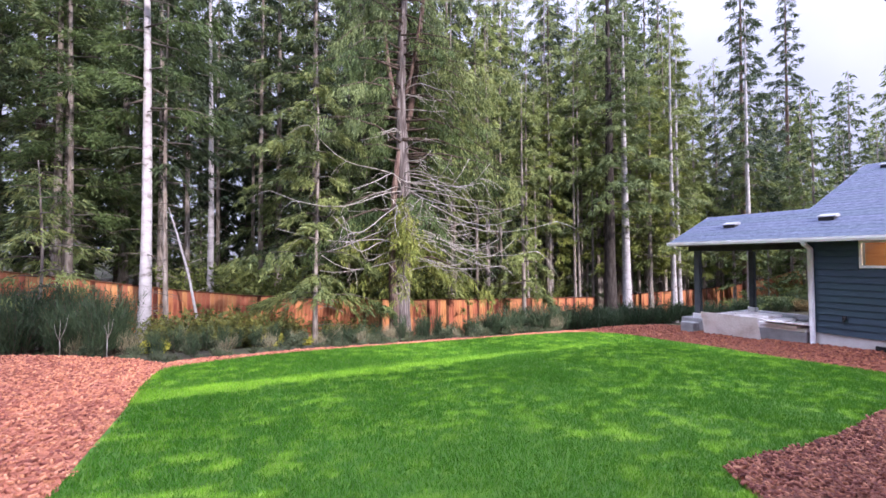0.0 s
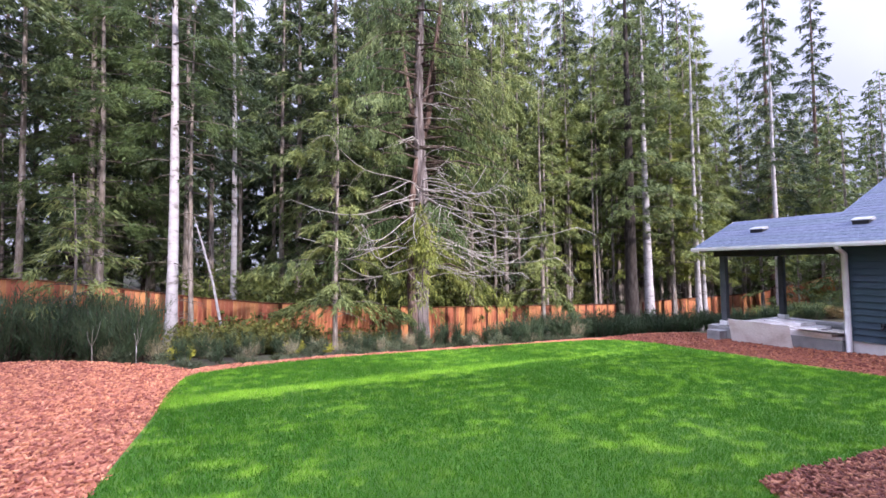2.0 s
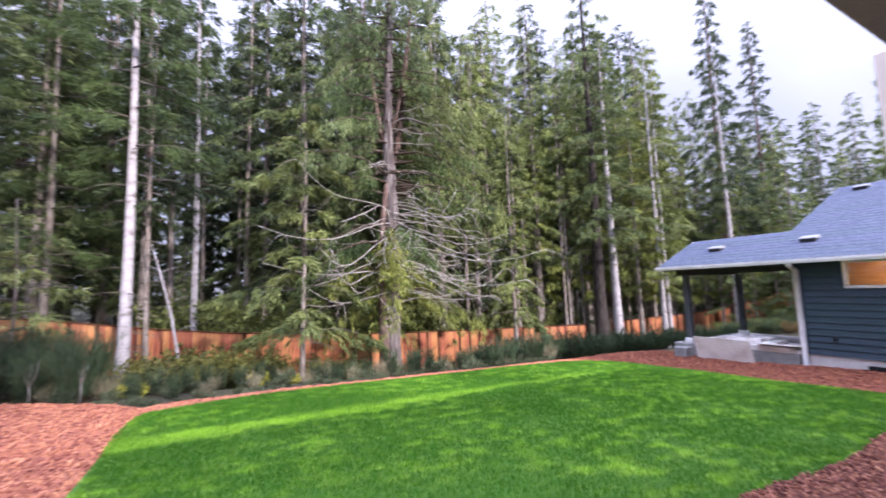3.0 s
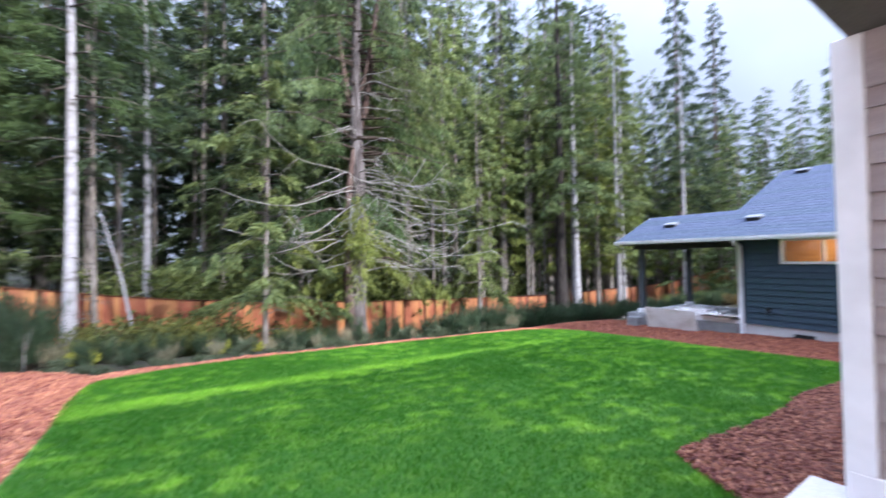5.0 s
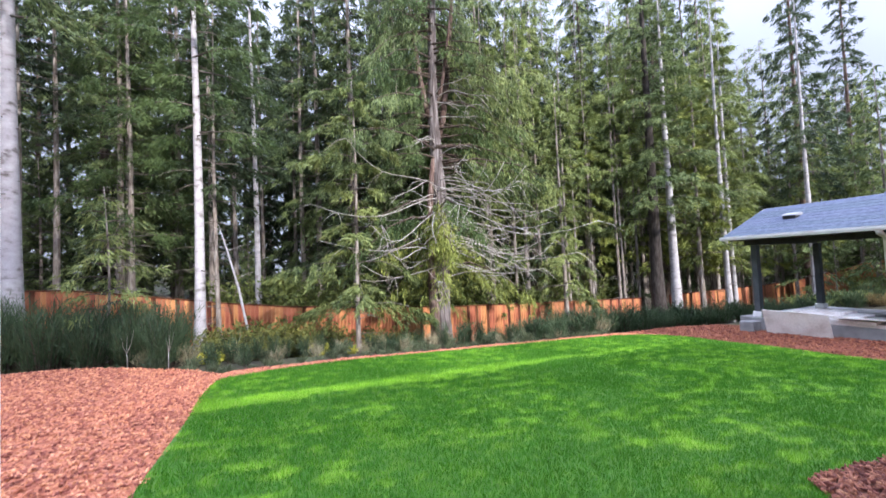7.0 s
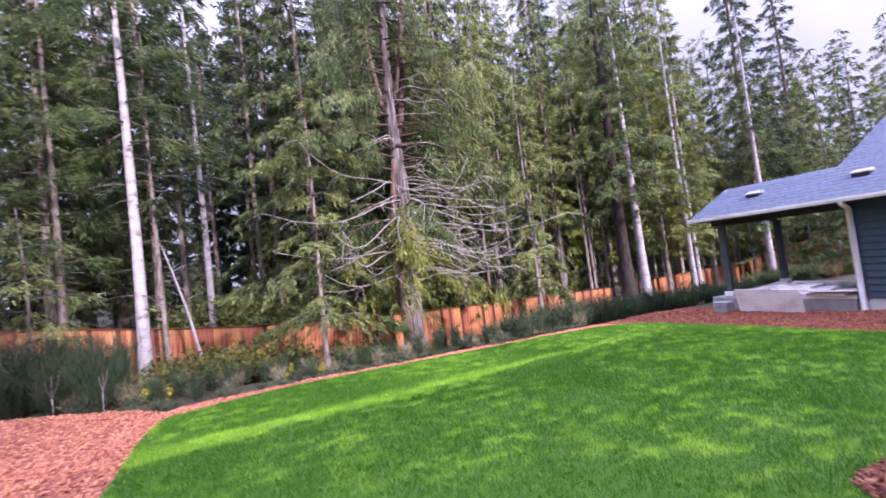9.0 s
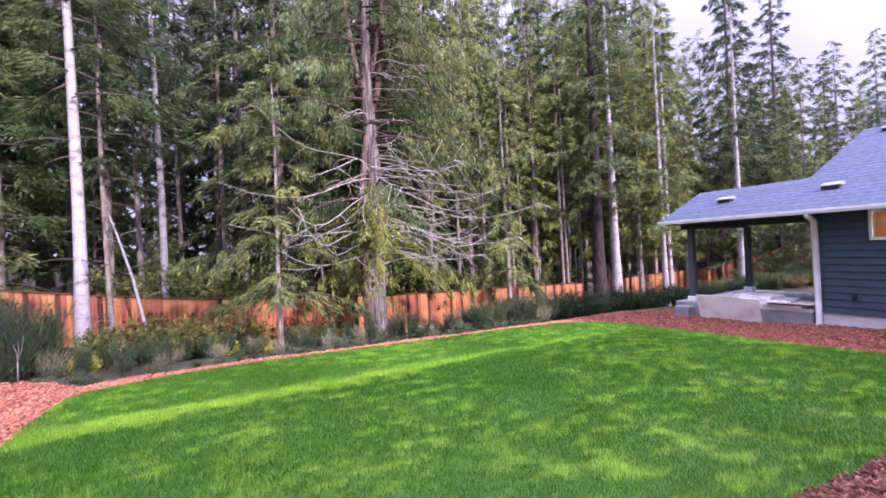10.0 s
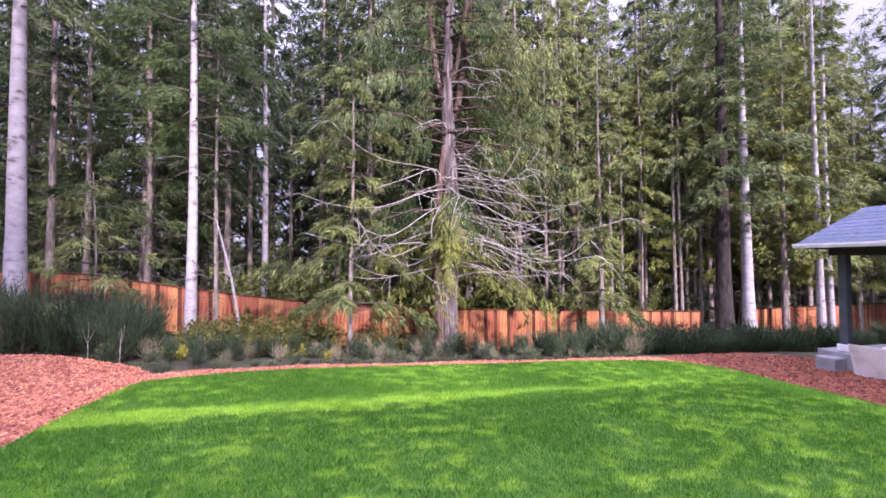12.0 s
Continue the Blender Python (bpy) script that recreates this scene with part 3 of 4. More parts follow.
part("gutter", prism_mesh("gutter", [(ex - 0.13, ez - 0.02), (ex - 0.12, ez - 0.02), (ex - 0.11, ez - 0.1), (ex - 0.01, ez - 0.1), (ex - 0.01, ez - 0.01), (ex, ez - 0.01), (ex, ez - 0.13), (ex - 0.11, ez - 0.13), (ex - 0.13, ez - 0.07)], HY0 - 0.4, 9.42, M_WHITE), house, "white metal rain gutter")
part("rake_board", prism_mesh("rake_board", [(ex, ez - 0.16), (ex, ez - 0.005), (px, pz - 0.005), (2 * px - ex, ez - 0.005), (2 * px - ex, ez - 0.16), (px, pz - 0.17)], 9.35, 9.375, M_WHITE), house, "white board along the roof's edge")
ds = Tubes()
ds.add([(ex - 0.06, 5.5, ez - 0.1), (ex + 0.02, 5.5, ez - 0.2), (WX - 0.12, 5.52, ez - 0.32), (WX - 0.08, 5.52, -0.7), (WX - 0.14, 5.52, -0.82), (WX - 0.28, 5.5, -0.9)], [0.07] * 6, 6)
part("downspout", ds.mesh("downspout", M_WHITE), house, "white downspout at the corner")
for x, y in ((15.07, 7.95), (15.18, 5.43), (19.8, 5.45), (15.18, 1.5)):
    zb = ez + SL * (x - ex)
    rv = part("roof_vent", prism_mesh("roof_vent", [(x - 0.17, zb + 0.05), (x - 0.17, zb + 0.075), (x + 0.1, zb + 0.16), (x + 0.2, zb + 0.12), (x + 0.2, zb + 0.06)], y - 0.2, y + 0.2, M_METAL), house, "pale grey metal roof vent")
    part("vent_mouth", prism_mesh("vent_mouth", [(x - 0.15, zb - 0.05), (x - 0.15, zb + 0.055), (x + 0.18, zb + 0.1), (x + 0.18, zb + 0.05)], y - 0.17, y + 0.17, M_BLACK), rv, "dark vent mouth")
cv = part("crawl_vent", box_mesh("crawl_vent", WX - 0.005, WX + 0.03, 3.85, 4.3, SILL - 0.36, SILL - 0.16, M_BLACK, 0.004), house, "black crawl-space vent in the foundation")
for k in range(4):
    part("louvre", box_mesh("louvre", WX - 0.012, WX, 3.87, 4.28, SILL - 0.34 + 0.045 * k, SILL - 0.325 + 0.045 * k, M_BLACK, 0), cv)
hb = Tubes()
hb.add([(WX - 0.01, 4.85, 0.02), (WX - 0.1, 4.85, 0.02), (WX - 0.14, 4.85, -0.05)], [0.03, 0.035, 0.022], 8)
hb.add([(WX - 0.07, 4.85, 0.03), (WX - 0.07, 4.85, 0.1)], [0.045, 0.045], 8)
part("hose_tap", hb.mesh("hose_tap", M_BLACK), house, "dark garden hose tap")
for x, y in ((14.48, 8.75), (17.95, 8.75)):
    p = part("post", box_mesh("post", x - 0.09, x + 0.09, y - 0.09, y + 0.09, -0.28, EAVE - 0.22, M_POST, 0.012), house, "dark grey square patio post")
    part("base_wrap", box_mesh("base_wrap", x - 0.13, x + 0.13, y - 0.13, y + 0.13, -0.44, -0.28, M_WHITE, 0.01), p)
patio = new("patio_slab", box_mesh("patio_slab", 14.2, 18.6, 5.62, 9.2, -1.5, -0.45, M_SLAB, 0.015))
tagged(patio, "grey raised concrete patio slab", "patio", kind="structure")


def board_thing(name, w, h, t, m, mat, label):
    ob = new(name, box_mesh(name, -w / 2, w / 2, -t / 2, t / 2, 0, h, mat, 0.003))
    ob.matrix_world = m
    return tagged(ob, label, "board")


board_thing("board", 1.65, 0.76, 0.016, pose(13.90, 7.4, -0.86, -14, 0, 90), M_PLY, "stained pale cement board leaning on the patio slab")
for x, y, z, w, d, h, a in ((14.78, 6.45, -0.45, 1.6, 1.15, 0.09, 2), (14.74, 6.5, -0.36, 1.5, 1.15, 0.08, -4), (14.70, 6.8, -0.28, 1.2, 1.0, 0.08, 5), (14.72, 7.05, -0.20, 1.0, 0.7, 0.09, -4),
                            (15.2, 7.9, -0.45, 0.9, 1.0, 0.1, 12), (15.2, 7.85, -0.35, 0.8, 0.9, 0.1, 4)):
    ob = new("stacked_panel", box_mesh("stacked_panel", -d / 2, d / 2, -w / 2, w / 2, 0, h - 0.004, M_PLY, 0.006))
    ob.matrix_world = pose(x, y, z + 0.002, 0, 0, a)
    tagged(ob, "pale building panel lying in a stack on the patio", "panel", "stack of panels")
ob = new("tipped_panel", box_mesh("tipped_panel", -0.45, 0.45, -0.5, 0.5, 0, 0.03, M_PLY, 0.004))
ob.matrix_world = pose(14.45, 6.12, -0.29, 0, 9, 6)
tagged(ob, "pale panel slipping off the stack over the slab's edge", "panel", "stack of panels")
ob = new("concrete_block", box_mesh("concrete_block", 13.80, 14.18, 8.55, 8.98, -1.1, -0.56, M_SLAB, 0.015))
tagged(ob, "grey concrete footing block beside the patio", "block")

# ---- the near house and its porch, from which the view is taken ----
PX, PY, PZ = 3.55, 0.905, 0.1
porch = new("porch_slab", box_mesh("porch_slab", -6, 3.75, -3.5, 1.16, -0.6, PZ, M_CONCRETE, 0.015))
tagged(porch, "smooth grey concrete porch slab", "porch", kind="structure")
near = tagged(new("near_house"), "taupe lap-sided house with white trim and covered porch", "house")
CEIL = 3.05
V0, V1, VZ0, VZ1 = -1.15, 0.52, 0.4, 2.68
for y0, y1, z0, z1 in ((-3.5, V0, 0.11, CEIL), (V1, PY - 0.02, 0.11, CEIL), (V0, V1, 0.11, VZ0), (V0, V1, VZ1, CEIL)):
    part("wall", box_mesh("near_wall", PX + 0.02, PX + 0.18, y0, y1, z0, z1, M_SIDING_BACK, 0), near)
part("wall", box_mesh("north_wall", PX + 0.18, 13.0, PY - 0.2, PY - 0.02, -0.6, CEIL, M_TAUPE, 0), near)
part("foundation", box_mesh("near_foundation", PX + 0.03, 12.9, -3.5, PY - 0.03, -0.9, 0.11, M_CONCRETE, 0), near)
part("wall", box_mesh("back_wall", -6, 13, -3.7, -3.5, -0.5, CEIL, M_TAUPE, 0), near)
part("wall", box_mesh("east_wall", 12.8, 13, -3.5, PY - 0.2, -0.5, CEIL, M_TAUPE, 0), near)
part("inner_wall", box_mesh("inner_wall", 6.2, 6.3, -3.5, PY - 0.2, 0.11, CEIL, M_WOODROOM, 0), near, "warm brown inner wall")
part("inner_floor", box_mesh("inner_floor", PX + 0.18, 6.2, -3.5, PY - 0.2, 0.11, 0.14, M_WOODROOM, 0), near)
for i in range(17):
    z = 0.3 + i * LAP
    if z > CEIL - 0.35:
        break
    for y0, y1 in (((-3.5, V0 - 0.1), (V1 + 0.1, PY - 0.13)) if z + LAP > VZ0 - 0.1 and z < VZ1 + 0.1 else ((-3.5, PY - 0.13),)):
        part("siding_board", prism_mesh("near_siding", [(PX + 0.02, z), (PX - 0.012, z), (PX - 0.008, z + 0.004), (PX + 0.014, z + LAP), (PX + 0.02, z + LAP)], y0, y1, M_TAUPE), near)
part("corner_board", box_mesh("corner_board", PX - 0.03, PX + 0.1, PY - 0.13, PY + 0.02, 0.11, CEIL, M_WHITE, 0.006), near, "white corner trim board")
part("base_board", box_mesh("base_board", PX - 0.034, PX + 0.02, -3.5, PY - 0.0, 0.13, 0.3, M_WHITE, 0.006), near, "white base trim board")
part("frieze", box_mesh("frieze", PX - 0.02, PX + 0.02, -3.5, PY - 0.132, CEIL - 0.35, CEIL, M_TAUPE, 0.004), near)
nw = part("window", box_mesh("near_sill", PX - 0.035, PX + 0.1, V0 - 0.1, V1 + 0.1, VZ0 - 0.1, VZ0, M_WHITE, 0.006), near, "tall white-framed window with warm room behind")
part("head", box_mesh("near_head", PX - 0.035, PX + 0.1, V0 - 0.1, V1 + 0.1, VZ1, VZ1 + 0.1, M_WHITE, 0.006), nw)
for y in (V0 - 0.05, V1 + 0.05):
    part("jamb", box_mesh("near_jamb", PX - 0.032, PX + 0.1, y - 0.05, y + 0.05, VZ0, VZ1, M_WHITE, 0.006), nw)
np_ = part("pane", box_mesh("near_pane", PX + 0.05, PX + 0.058, V0, V1, VZ0, VZ1, M_GLASS, 0), nw)
np_.visible_shadow = False
near_lamp_data = bpy.data.lights.new("room_lamp", "POINT")
near_lamp_data.energy, near_lamp_data.color, near_lamp_data.shadow_soft_size = 18, (1.0, 0.72, 0.42), 0.15
near_lamp = new("room_lamp", near_lamp_data)
near_lamp.location = (4.9, -0.6, 2.5)
part("porch_ceiling", box_mesh("porch_ceiling", -6, PX + 0.3, -3.5, PY - 0.06, CEIL, CEIL + 0.06, M_SOFFIT, 0), near, "dark porch ceiling")
near_roof = prism_mesh("near_roof", [(-PY + 0.05, CEIL + 0.07), (-PY + 0.05, CEIL + 0.3), (5.0, CEIL + 2.4), (11.0, CEIL + 0.3), (11.0, CEIL + 0.07)], -7.0, 13.4, M_SHINGLE)
part("roof", near_roof, near, "grey shingle roof").matrix_basis = pose(0, 0, 0, 0, 0, -90)
post = part("porch_post", box_mesh("porch_post", -0.74, -0.50, 0.72, 0.94, PZ, CEIL, M_WHITE, 0.008), near, "white boxed porch post")
part("post_casing", box_mesh("post_casing", -0.80, -0.345, 0.69, 0.718, PZ, CEIL, M_WHITE, 0.004), post)

# unseen lamp behind the viewpoint, added to brighten the post and near wall
lamp_thing = tagged(new("porch_light"), "added round white ceiling light, unseen, that brightens the porch", "ceiling light")
lb = Tubes()
lb.add([(0, 0, 0.0), (0, 0, -0.03)], [0.17, 0.17], 20)
part("housing", lb.mesh("housing", M_WHITE), lamp_thing)
dm, dn, dl, db = nodes_of("lamp_diffuser", 0.4)
db.inputs["Base Color"].default_value = (0.9, 0.88, 0.84, 1)
db.inputs["Emission Color"].default_value, db.inputs["Emission Strength"].default_value = (1.0, 0.82, 0.66, 1), 6.0
lb = Tubes()
lb.add([(0, 0, -0.03), (0, 0, -0.06), (0, 0, -0.075)], [0.15, 0.13, 0.06], 20)
part("diffuser", lb.mesh("diffuser", dm), lamp_thing, "glowing white diffuser of the added light")
lamp_thing.location = (0.9, -1.6, CEIL)
# point light that does the added brightening
porch_fill_data = bpy.data.lights.new("porch_fill_lamp", "POINT")
porch_fill_data.energy, porch_fill_data.color, porch_fill_data.shadow_soft_size = 58, (1.0, 0.84, 0.74), 0.12
porch_fill_lamp = new("porch_fill_lamp", porch_fill_data)
porch_fill_lamp.location = (0.9, -1.6, CEIL - 0.22)

# ---- cedar fence: posts, rails, cap and boards ----
def fence_section(x0, x1, n, y=FENCE_Y):
    sec = tagged(new("cedar_fence"), "reddish cedar board fence panel at the edge of the woods", "fence", "cedar fence")
    sec.location = (x0, y, fence_top(x0) - 1.75)
    rise = fence_top(x1) - fence_top(x0)
    long = x1 - x0
    part("post", box_mesh("fence_post", -0.05, 0.05, 0.0, 0.1, -0.3, 1.78, M_CEDAR_DARK, 0.006), sec)
    for z in (0.3, 1.0, 1.6):
        me = box_mesh("rail", 0.05, long - 0.05, 0.03, 0.07, z - 0.045, z + 0.045, M_CEDAR_DARK, 0.004)
        for v in me.vertices:
            v.co.z += rise * v.co.x / long
        part("rail", me, sec)
    me = box_mesh("cap", -0.02, long + 0.02, -0.06, 0.09, 1.75, 1.79, M_CEDAR_DARK, 0.004)
    for v in me.vertices:
        v.co.z += rise * v.co.x / long
    part("cap", me, sec)
    w = long / n
    for k in range(n):
        dark = (k + int(x0 * 3)) % 7 == 6 and rng.uniform() < (0.9 if x0 > 1 else 0.25) or rng.uniform() < 0.04
        ob = part("board", BOARDS[3 if dark else int(rng.integers(3))], sec)
        ob.location = (w * (k + 0.5), 0.028 if dark else rng.uniform(0.0, 0.012), rise * (k + 0.5) / n)
        ob.scale = (w / 0.15 * (0.8 if dark else 1), 1, 1)
    return sec


BOARDS = [box_mesh("board", -0.073, 0.073, -0.022, -0.002, 0.06 + 0.01 * i, 1.745, m, 0.003) for i, m in enumerate((M_CEDAR, M_CEDAR, M_CEDAR, M_CEDAR_DARK))]
fx = -19.0
while fx < 33:
    if not 19.0 < fx < 20.0:
        fence_section(fx, fx + 2.4, 16 if fx > -12 else 10)
    fx += 2.4
hill = [(33.4 + 1.7 * k, 17.6 - 1.7 * k) for k in range(7)]
for (xa, ya), (xb, yb) in zip(hill, hill[1:]):
    za, zb = ground_z(xa, ya) - 0.1, ground_z(xb, yb) - 0.1
    sec = fence_section(33, 33 + math.hypot(xb - xa, yb - ya), 12)
    sec.matrix_world = pose(xa, ya, za, 0, -math.degrees(math.atan2(zb - za, math.hypot(xb - xa, yb - ya))), math.degrees(math.atan2(yb - ya, xb - xa)))


# ---- trees ----
def limb_points(base, out, length, lift, droop, n=6):
    """A limb that rises or falls and then bends down towards its tip."""
    pts = []
    for i in range(n + 1):
        u = i / n
        wob = 0.05 * length * noise.noise((base[2] * 1.7 + u * 2, out[0] * 3, out[1] * 3))
        pts.append((base[0] + out[0] * length * u + wob * out[1], base[1] + out[1] * length * u - wob * out[0], base[2] + length * (lift * u - droop * u * u)))
    return pts


def conifer(name, label, height, radius, clear, limbs, reach, leaf, bark, lift=0.15, droop=0.45, blades=70, blade=(0.28, 0.034), dead=14, bend=0.0, narrow=1.0, hang=0.5, dense=2.0, tuft=0.055):
    """A conifer: tapered trunk with dead snags low down, and a crown of limbs set with sprays."""
    root = tagged(new(name), label, "tree", "trees of the wood")
    trunk = Tubes()
    axis = []
    for i in range(13):
        u = i / 12
        axis.append((bend * u * u * height + 0.05 * math.sin(5 * u + height), 0.04 * math.sin(4 * u), -0.4 + (height + 0.4) * u))
    rad = [radius * (1.5 if i == 0 else 1.12 if i == 1 else 1) * (1 - 0.93 * (i / 12) ** 1.1) + 0.01 for i in range(13)]
    trunk.add(axis, rad, 10, 0.05)
    part("trunk", trunk.mesh("trunk", bark), root)
    wood = Tubes()
    pts_all, dir_all = [], []
    for k in range(dead):
        z = rng.uniform(0.08, 1.0) * max(clear, 1.5) + 0.4
        a = rng.uniform(0, 2 * math.pi)
        b = (bend * (z / height) ** 2 * height, 0, z)
        wood.add(limb_points(b, (math.cos(a), math.sin(a)), rng.uniform(0.5, 1.0) * reach * 0.6, rng.uniform(-0.15, 0.2), rng.uniform(0.1, 0.4), 3), [0.020, 0.014, 0.009, 0.003], 3)
    for k in range(limbs):
        u = (k + rng.uniform(0, 1)) / limbs
        z = clear + (height - clear) * u ** 0.9
        a = k * 2.4 + rng.uniform(-0.4, 0.4)
        ln = reach * ((1 - u) ** 0.75 * 0.92 + 0.08) * rng.uniform(0.42, 1.25) * (narrow if u > 0.5 else 1)
        o = (math.cos(a), math.sin(a))
        b = (bend * (z / height) ** 2 * height, 0, z)
        pts = np.array(limb_points(b, o, ln, lift + 0.25 * u, droop * rng.uniform(0.6, 1.3), 5))
        wood.add(pts[[0, 2, 3, 5]], [0.035 * (1 - u) + 0.012, 0.020, 0.012, 0.003], 3)
        m = max(10, int(1.75 * dense * blades * ln / reach))
        side = np.array([-o[1], o[0], 0.0])
        # side twigs along the limb, each a tuft of needles
        nt = max(4, int(3 + 3.4 * ln))
        ts = rng.uniform(0.15, 1.0, nt) ** 0.8
        ti = np.minimum((ts * 5).astype(int), 4)
        tf = (ts * 5 - ti)[:, None]
        tb = pts[ti] * (1 - tf) + pts[ti + 1] * tf
        sign = rng.choice((-1.0, 1.0), (nt, 1)) * rng.uniform(0.35, 1.1, (nt, 1))
        td = np.array([o[0], o[1], 0.0]) * rng.uniform(0.35, 0.9, (nt, 1)) + side * sign
        td[:, 2] += rng.uniform(-0.45, 0.12, nt) - 0.35 * hang * rng.uniform(0, 1, nt)
        tl = (0.42 * ln * (1.12 - ts) + 0.16)[:, None] * rng.uniform(0.6, 1.3, (nt, 1))
        which = rng.integers(nt, size=m)
        q = rng.uniform(0.05, 1.0, (m, 1))
        p = tb[which] + td[which] * tl[which] * q + rng.normal(0, tuft, (m, 3)) * (0.4 + q)
        p[:, 2] -= 0.35 * tl[which][:, 0] * q[:, 0] ** 2 + hang * 0.16 * rng.uniform(0, 1, m) ** 2
        pts_all.append(p)
        dir_all.append(td[which] + side * rng.choice((-0.55, 0.55), (m, 1)))
    tagged(part("branchwork", wood.mesh("branchwork", M_DEADWOOD if bark in (M_BARK_RED, M_BARK_GREY, M_BIRCH) else bark), root, "thin bare branches"), kind="stuff")
    p, d = np.vstack(pts_all), np.vstack(dir_all)
    part("crown", quads_mesh("crown", sprays(p, d, blade[0], blade[1], hang, 0.35), leaf, 3), root, "feathery needled crown")
    return root


def place(ob, x, y, turn=0, s=1.0, lean=0.0):
    ob.matrix_basis = pose(x, y, ground_z(x, y) - 0.09, lean, 0, turn) @ Matrix.Scale(s, 4)
    return ob


def again(ob, x, y, turn, s=1.0):
    return copy_thing(ob, pose(x, y, ground_z(x, y) - 0.09, 0, 0, turn) @ Matrix.Scale(s / ob.scale[0], 4))


# the trees that stand out in front
place(conifer("alder", "tall pale-barked tree with high crown before the fence", 19, 0.17, 7.4, 46, 2.7, M_PINE, M_BIRCH, blades=190, blade=(0.24, 0.022), dead=18, tuft=0.11), -2.75, 16.1)
place(conifer("alder", "thick pale-barked tree at the edge of the broom", 21, 0.27, 10, 40, 2.4, M_FIR_B, M_BIRCH, blades=90, dead=16), -7.55, 15.9)
place(conifer("alder", "slim pale-barked tree behind the fence", 19, 0.13, 7.5, 40, 2.0, M_FIR, M_BIRCH, blades=90, dead=22), -1.1, 19.2)
place(conifer("fir_tree", "thin dark-barked fir beside the fence", 15, 0.08, 5.5, 34, 1.6, M_FIR, M_BARK_GREY, blades=60, dead=26), -2.35, 17.4)
place(conifer("fir_tree", "slim grey fir with light green tufts behind the fence", 19, 0.12, 4.0, 58, 3.3, M_PINE, M_BARK_GREY, blades=230, blade=(0.24, 0.022), dead=22, tuft=0.12, droop=0.35), -5.8, 20)
place(conifer("hemlock_tree", "young hemlock with drooping light green limbs", 10.5, 0.085, 1.5, 27, 2.8, M_CEDAR_LEAF, M_BARK_GREY, lift=0.2, droop=0.5, blades=300, blade=(0.26, 0.028), dead=12), 2.55, 15.4)
droopy = place(conifer("hemlock_tree", "slim hemlock with drooping yellow-green limbs", 13, 0.12, 2.2, 44, 2.0, M_CEDAR_LEAF, M_BARK_GREY, droop=0.6, blades=170, blade=(0.26, 0.028), dead=14), 13.0, 16.7)
place(conifer("fir_tree", "big dark-barked fir at the fence's gap", 24, 0.36, 6.0, 70, 3.3, M_FIR_B, M_BARK_DARK, blades=130, dead=18), 19.9, 17.2)
place(conifer("alder", "pale grey trunk beside a dark fir", 20, 0.27, 6.5, 50, 3.0, M_FIR_B, M_BIRCH, blades=110, dead=12), 20.9, 16.9)
bright = place(conifer("hemlock_tree", "light green hemlock by the fence's gap", 16, 0.15, 4.2, 56, 2.4, M_LIGHT_LEAF, M_BARK_GREY, blades=120, dead=14), 23.3, 17.0)
for x, y, s in ((25.2, 18.7, 0.8), (21.9, 19.4, 0.9), (28.0, 18.5, 0.85), (30.6, 18.6, 0.75), (17.4, 19.8, 0.9), (33.5, 16.8, 0.7), (36.5, 17.5, 0.8), (40.0, 16.0, 0.8), (27.0, 22.0, 1.0)):
    again(bright, x, y, x * 43 % 360, s)
place(conifer("alder", "slim pale-barked tree near the patio", 20, 0.16, 3.6, 52, 2.2, M_CEDAR_LEAF, M_BIRCH, blades=90, dead=12), 24.0, 16.0)
place(conifer("alder", "slim pale-barked tree near the patio", 21, 0.14, 4.0, 50, 2.0, M_CEDAR_LEAF, M_BIRCH, blades=90, dead=12), 25.5, 16.6)
place(conifer("alder", "pale-barked tree behind the patio", 20, 0.17, 8, 36, 2.2, M_FIR, M_BIRCH, blades=80, dead=16), 29.5, 14.5)

slim = place(conifer("alder", "thin pale trunk in the wood behind the fence", 18, 0.085, 8.5, 30, 1.5, M_AIRY, M_BARK_GREY, blades=60, dead=20), 14.0, 20.2)
slim_rng = np.random.default_rng(3)
for x in np.arange(10.5, 34, 0.85):
    again(slim, x + slim_rng.uniform(-0.5, 0.5), 18.5 + slim_rng.uniform(0, 2.2), x * 83 % 360, slim_rng.uniform(0.8, 1.15))

for x, y, s in ((10.3, 19.3, 1.25), (13.2, 21.5, 1.6)):
    again(droopy, x, y, x * 67 % 360, s)

place(conifer("hemlock_tree", "small hemlock with pale green tufts before the fence", 5.2, 0.04, 1.0, 22, 1.8, M_CEDAR_LEAF, M_BARK_GREY, blades=48, blade=(0.26, 0.022), dead=10, droop=0.35), -4.9, 14.9)

# a leaning sapling
sap = tagged(new("sapling"), "leaning pale dead sapling before the fence", "sapling")
st = Tubes()
st.add([(0, 0, -0.3), (-0.12, 0, 1.0), (-0.4, 0.05, 2.6), (-0.75, 0.1, 4.0), (-1.0, 0.1, 4.9)], [0.055, 0.05, 0.04, 0.03, 0.012], 7)
part("stem", st.mesh("stem", M_BIRCH), sap)
sb = Tubes()
for k in range(9):
    z = 2.0 + 0.33 * k
    a = k * 2.1
    sb.add(limb_points((-0.07 * z * z * 0.6, 0.05, z), (math.cos(a), math.sin(a)), 0.7, 0.5, 0.2, 4), [0.014, 0.01, 0.008, 0.005, 0.002], 3)
part("twigs", sb.mesh("twigs", M_TWIG), sap)
place(sap, -1.16, 16.4)

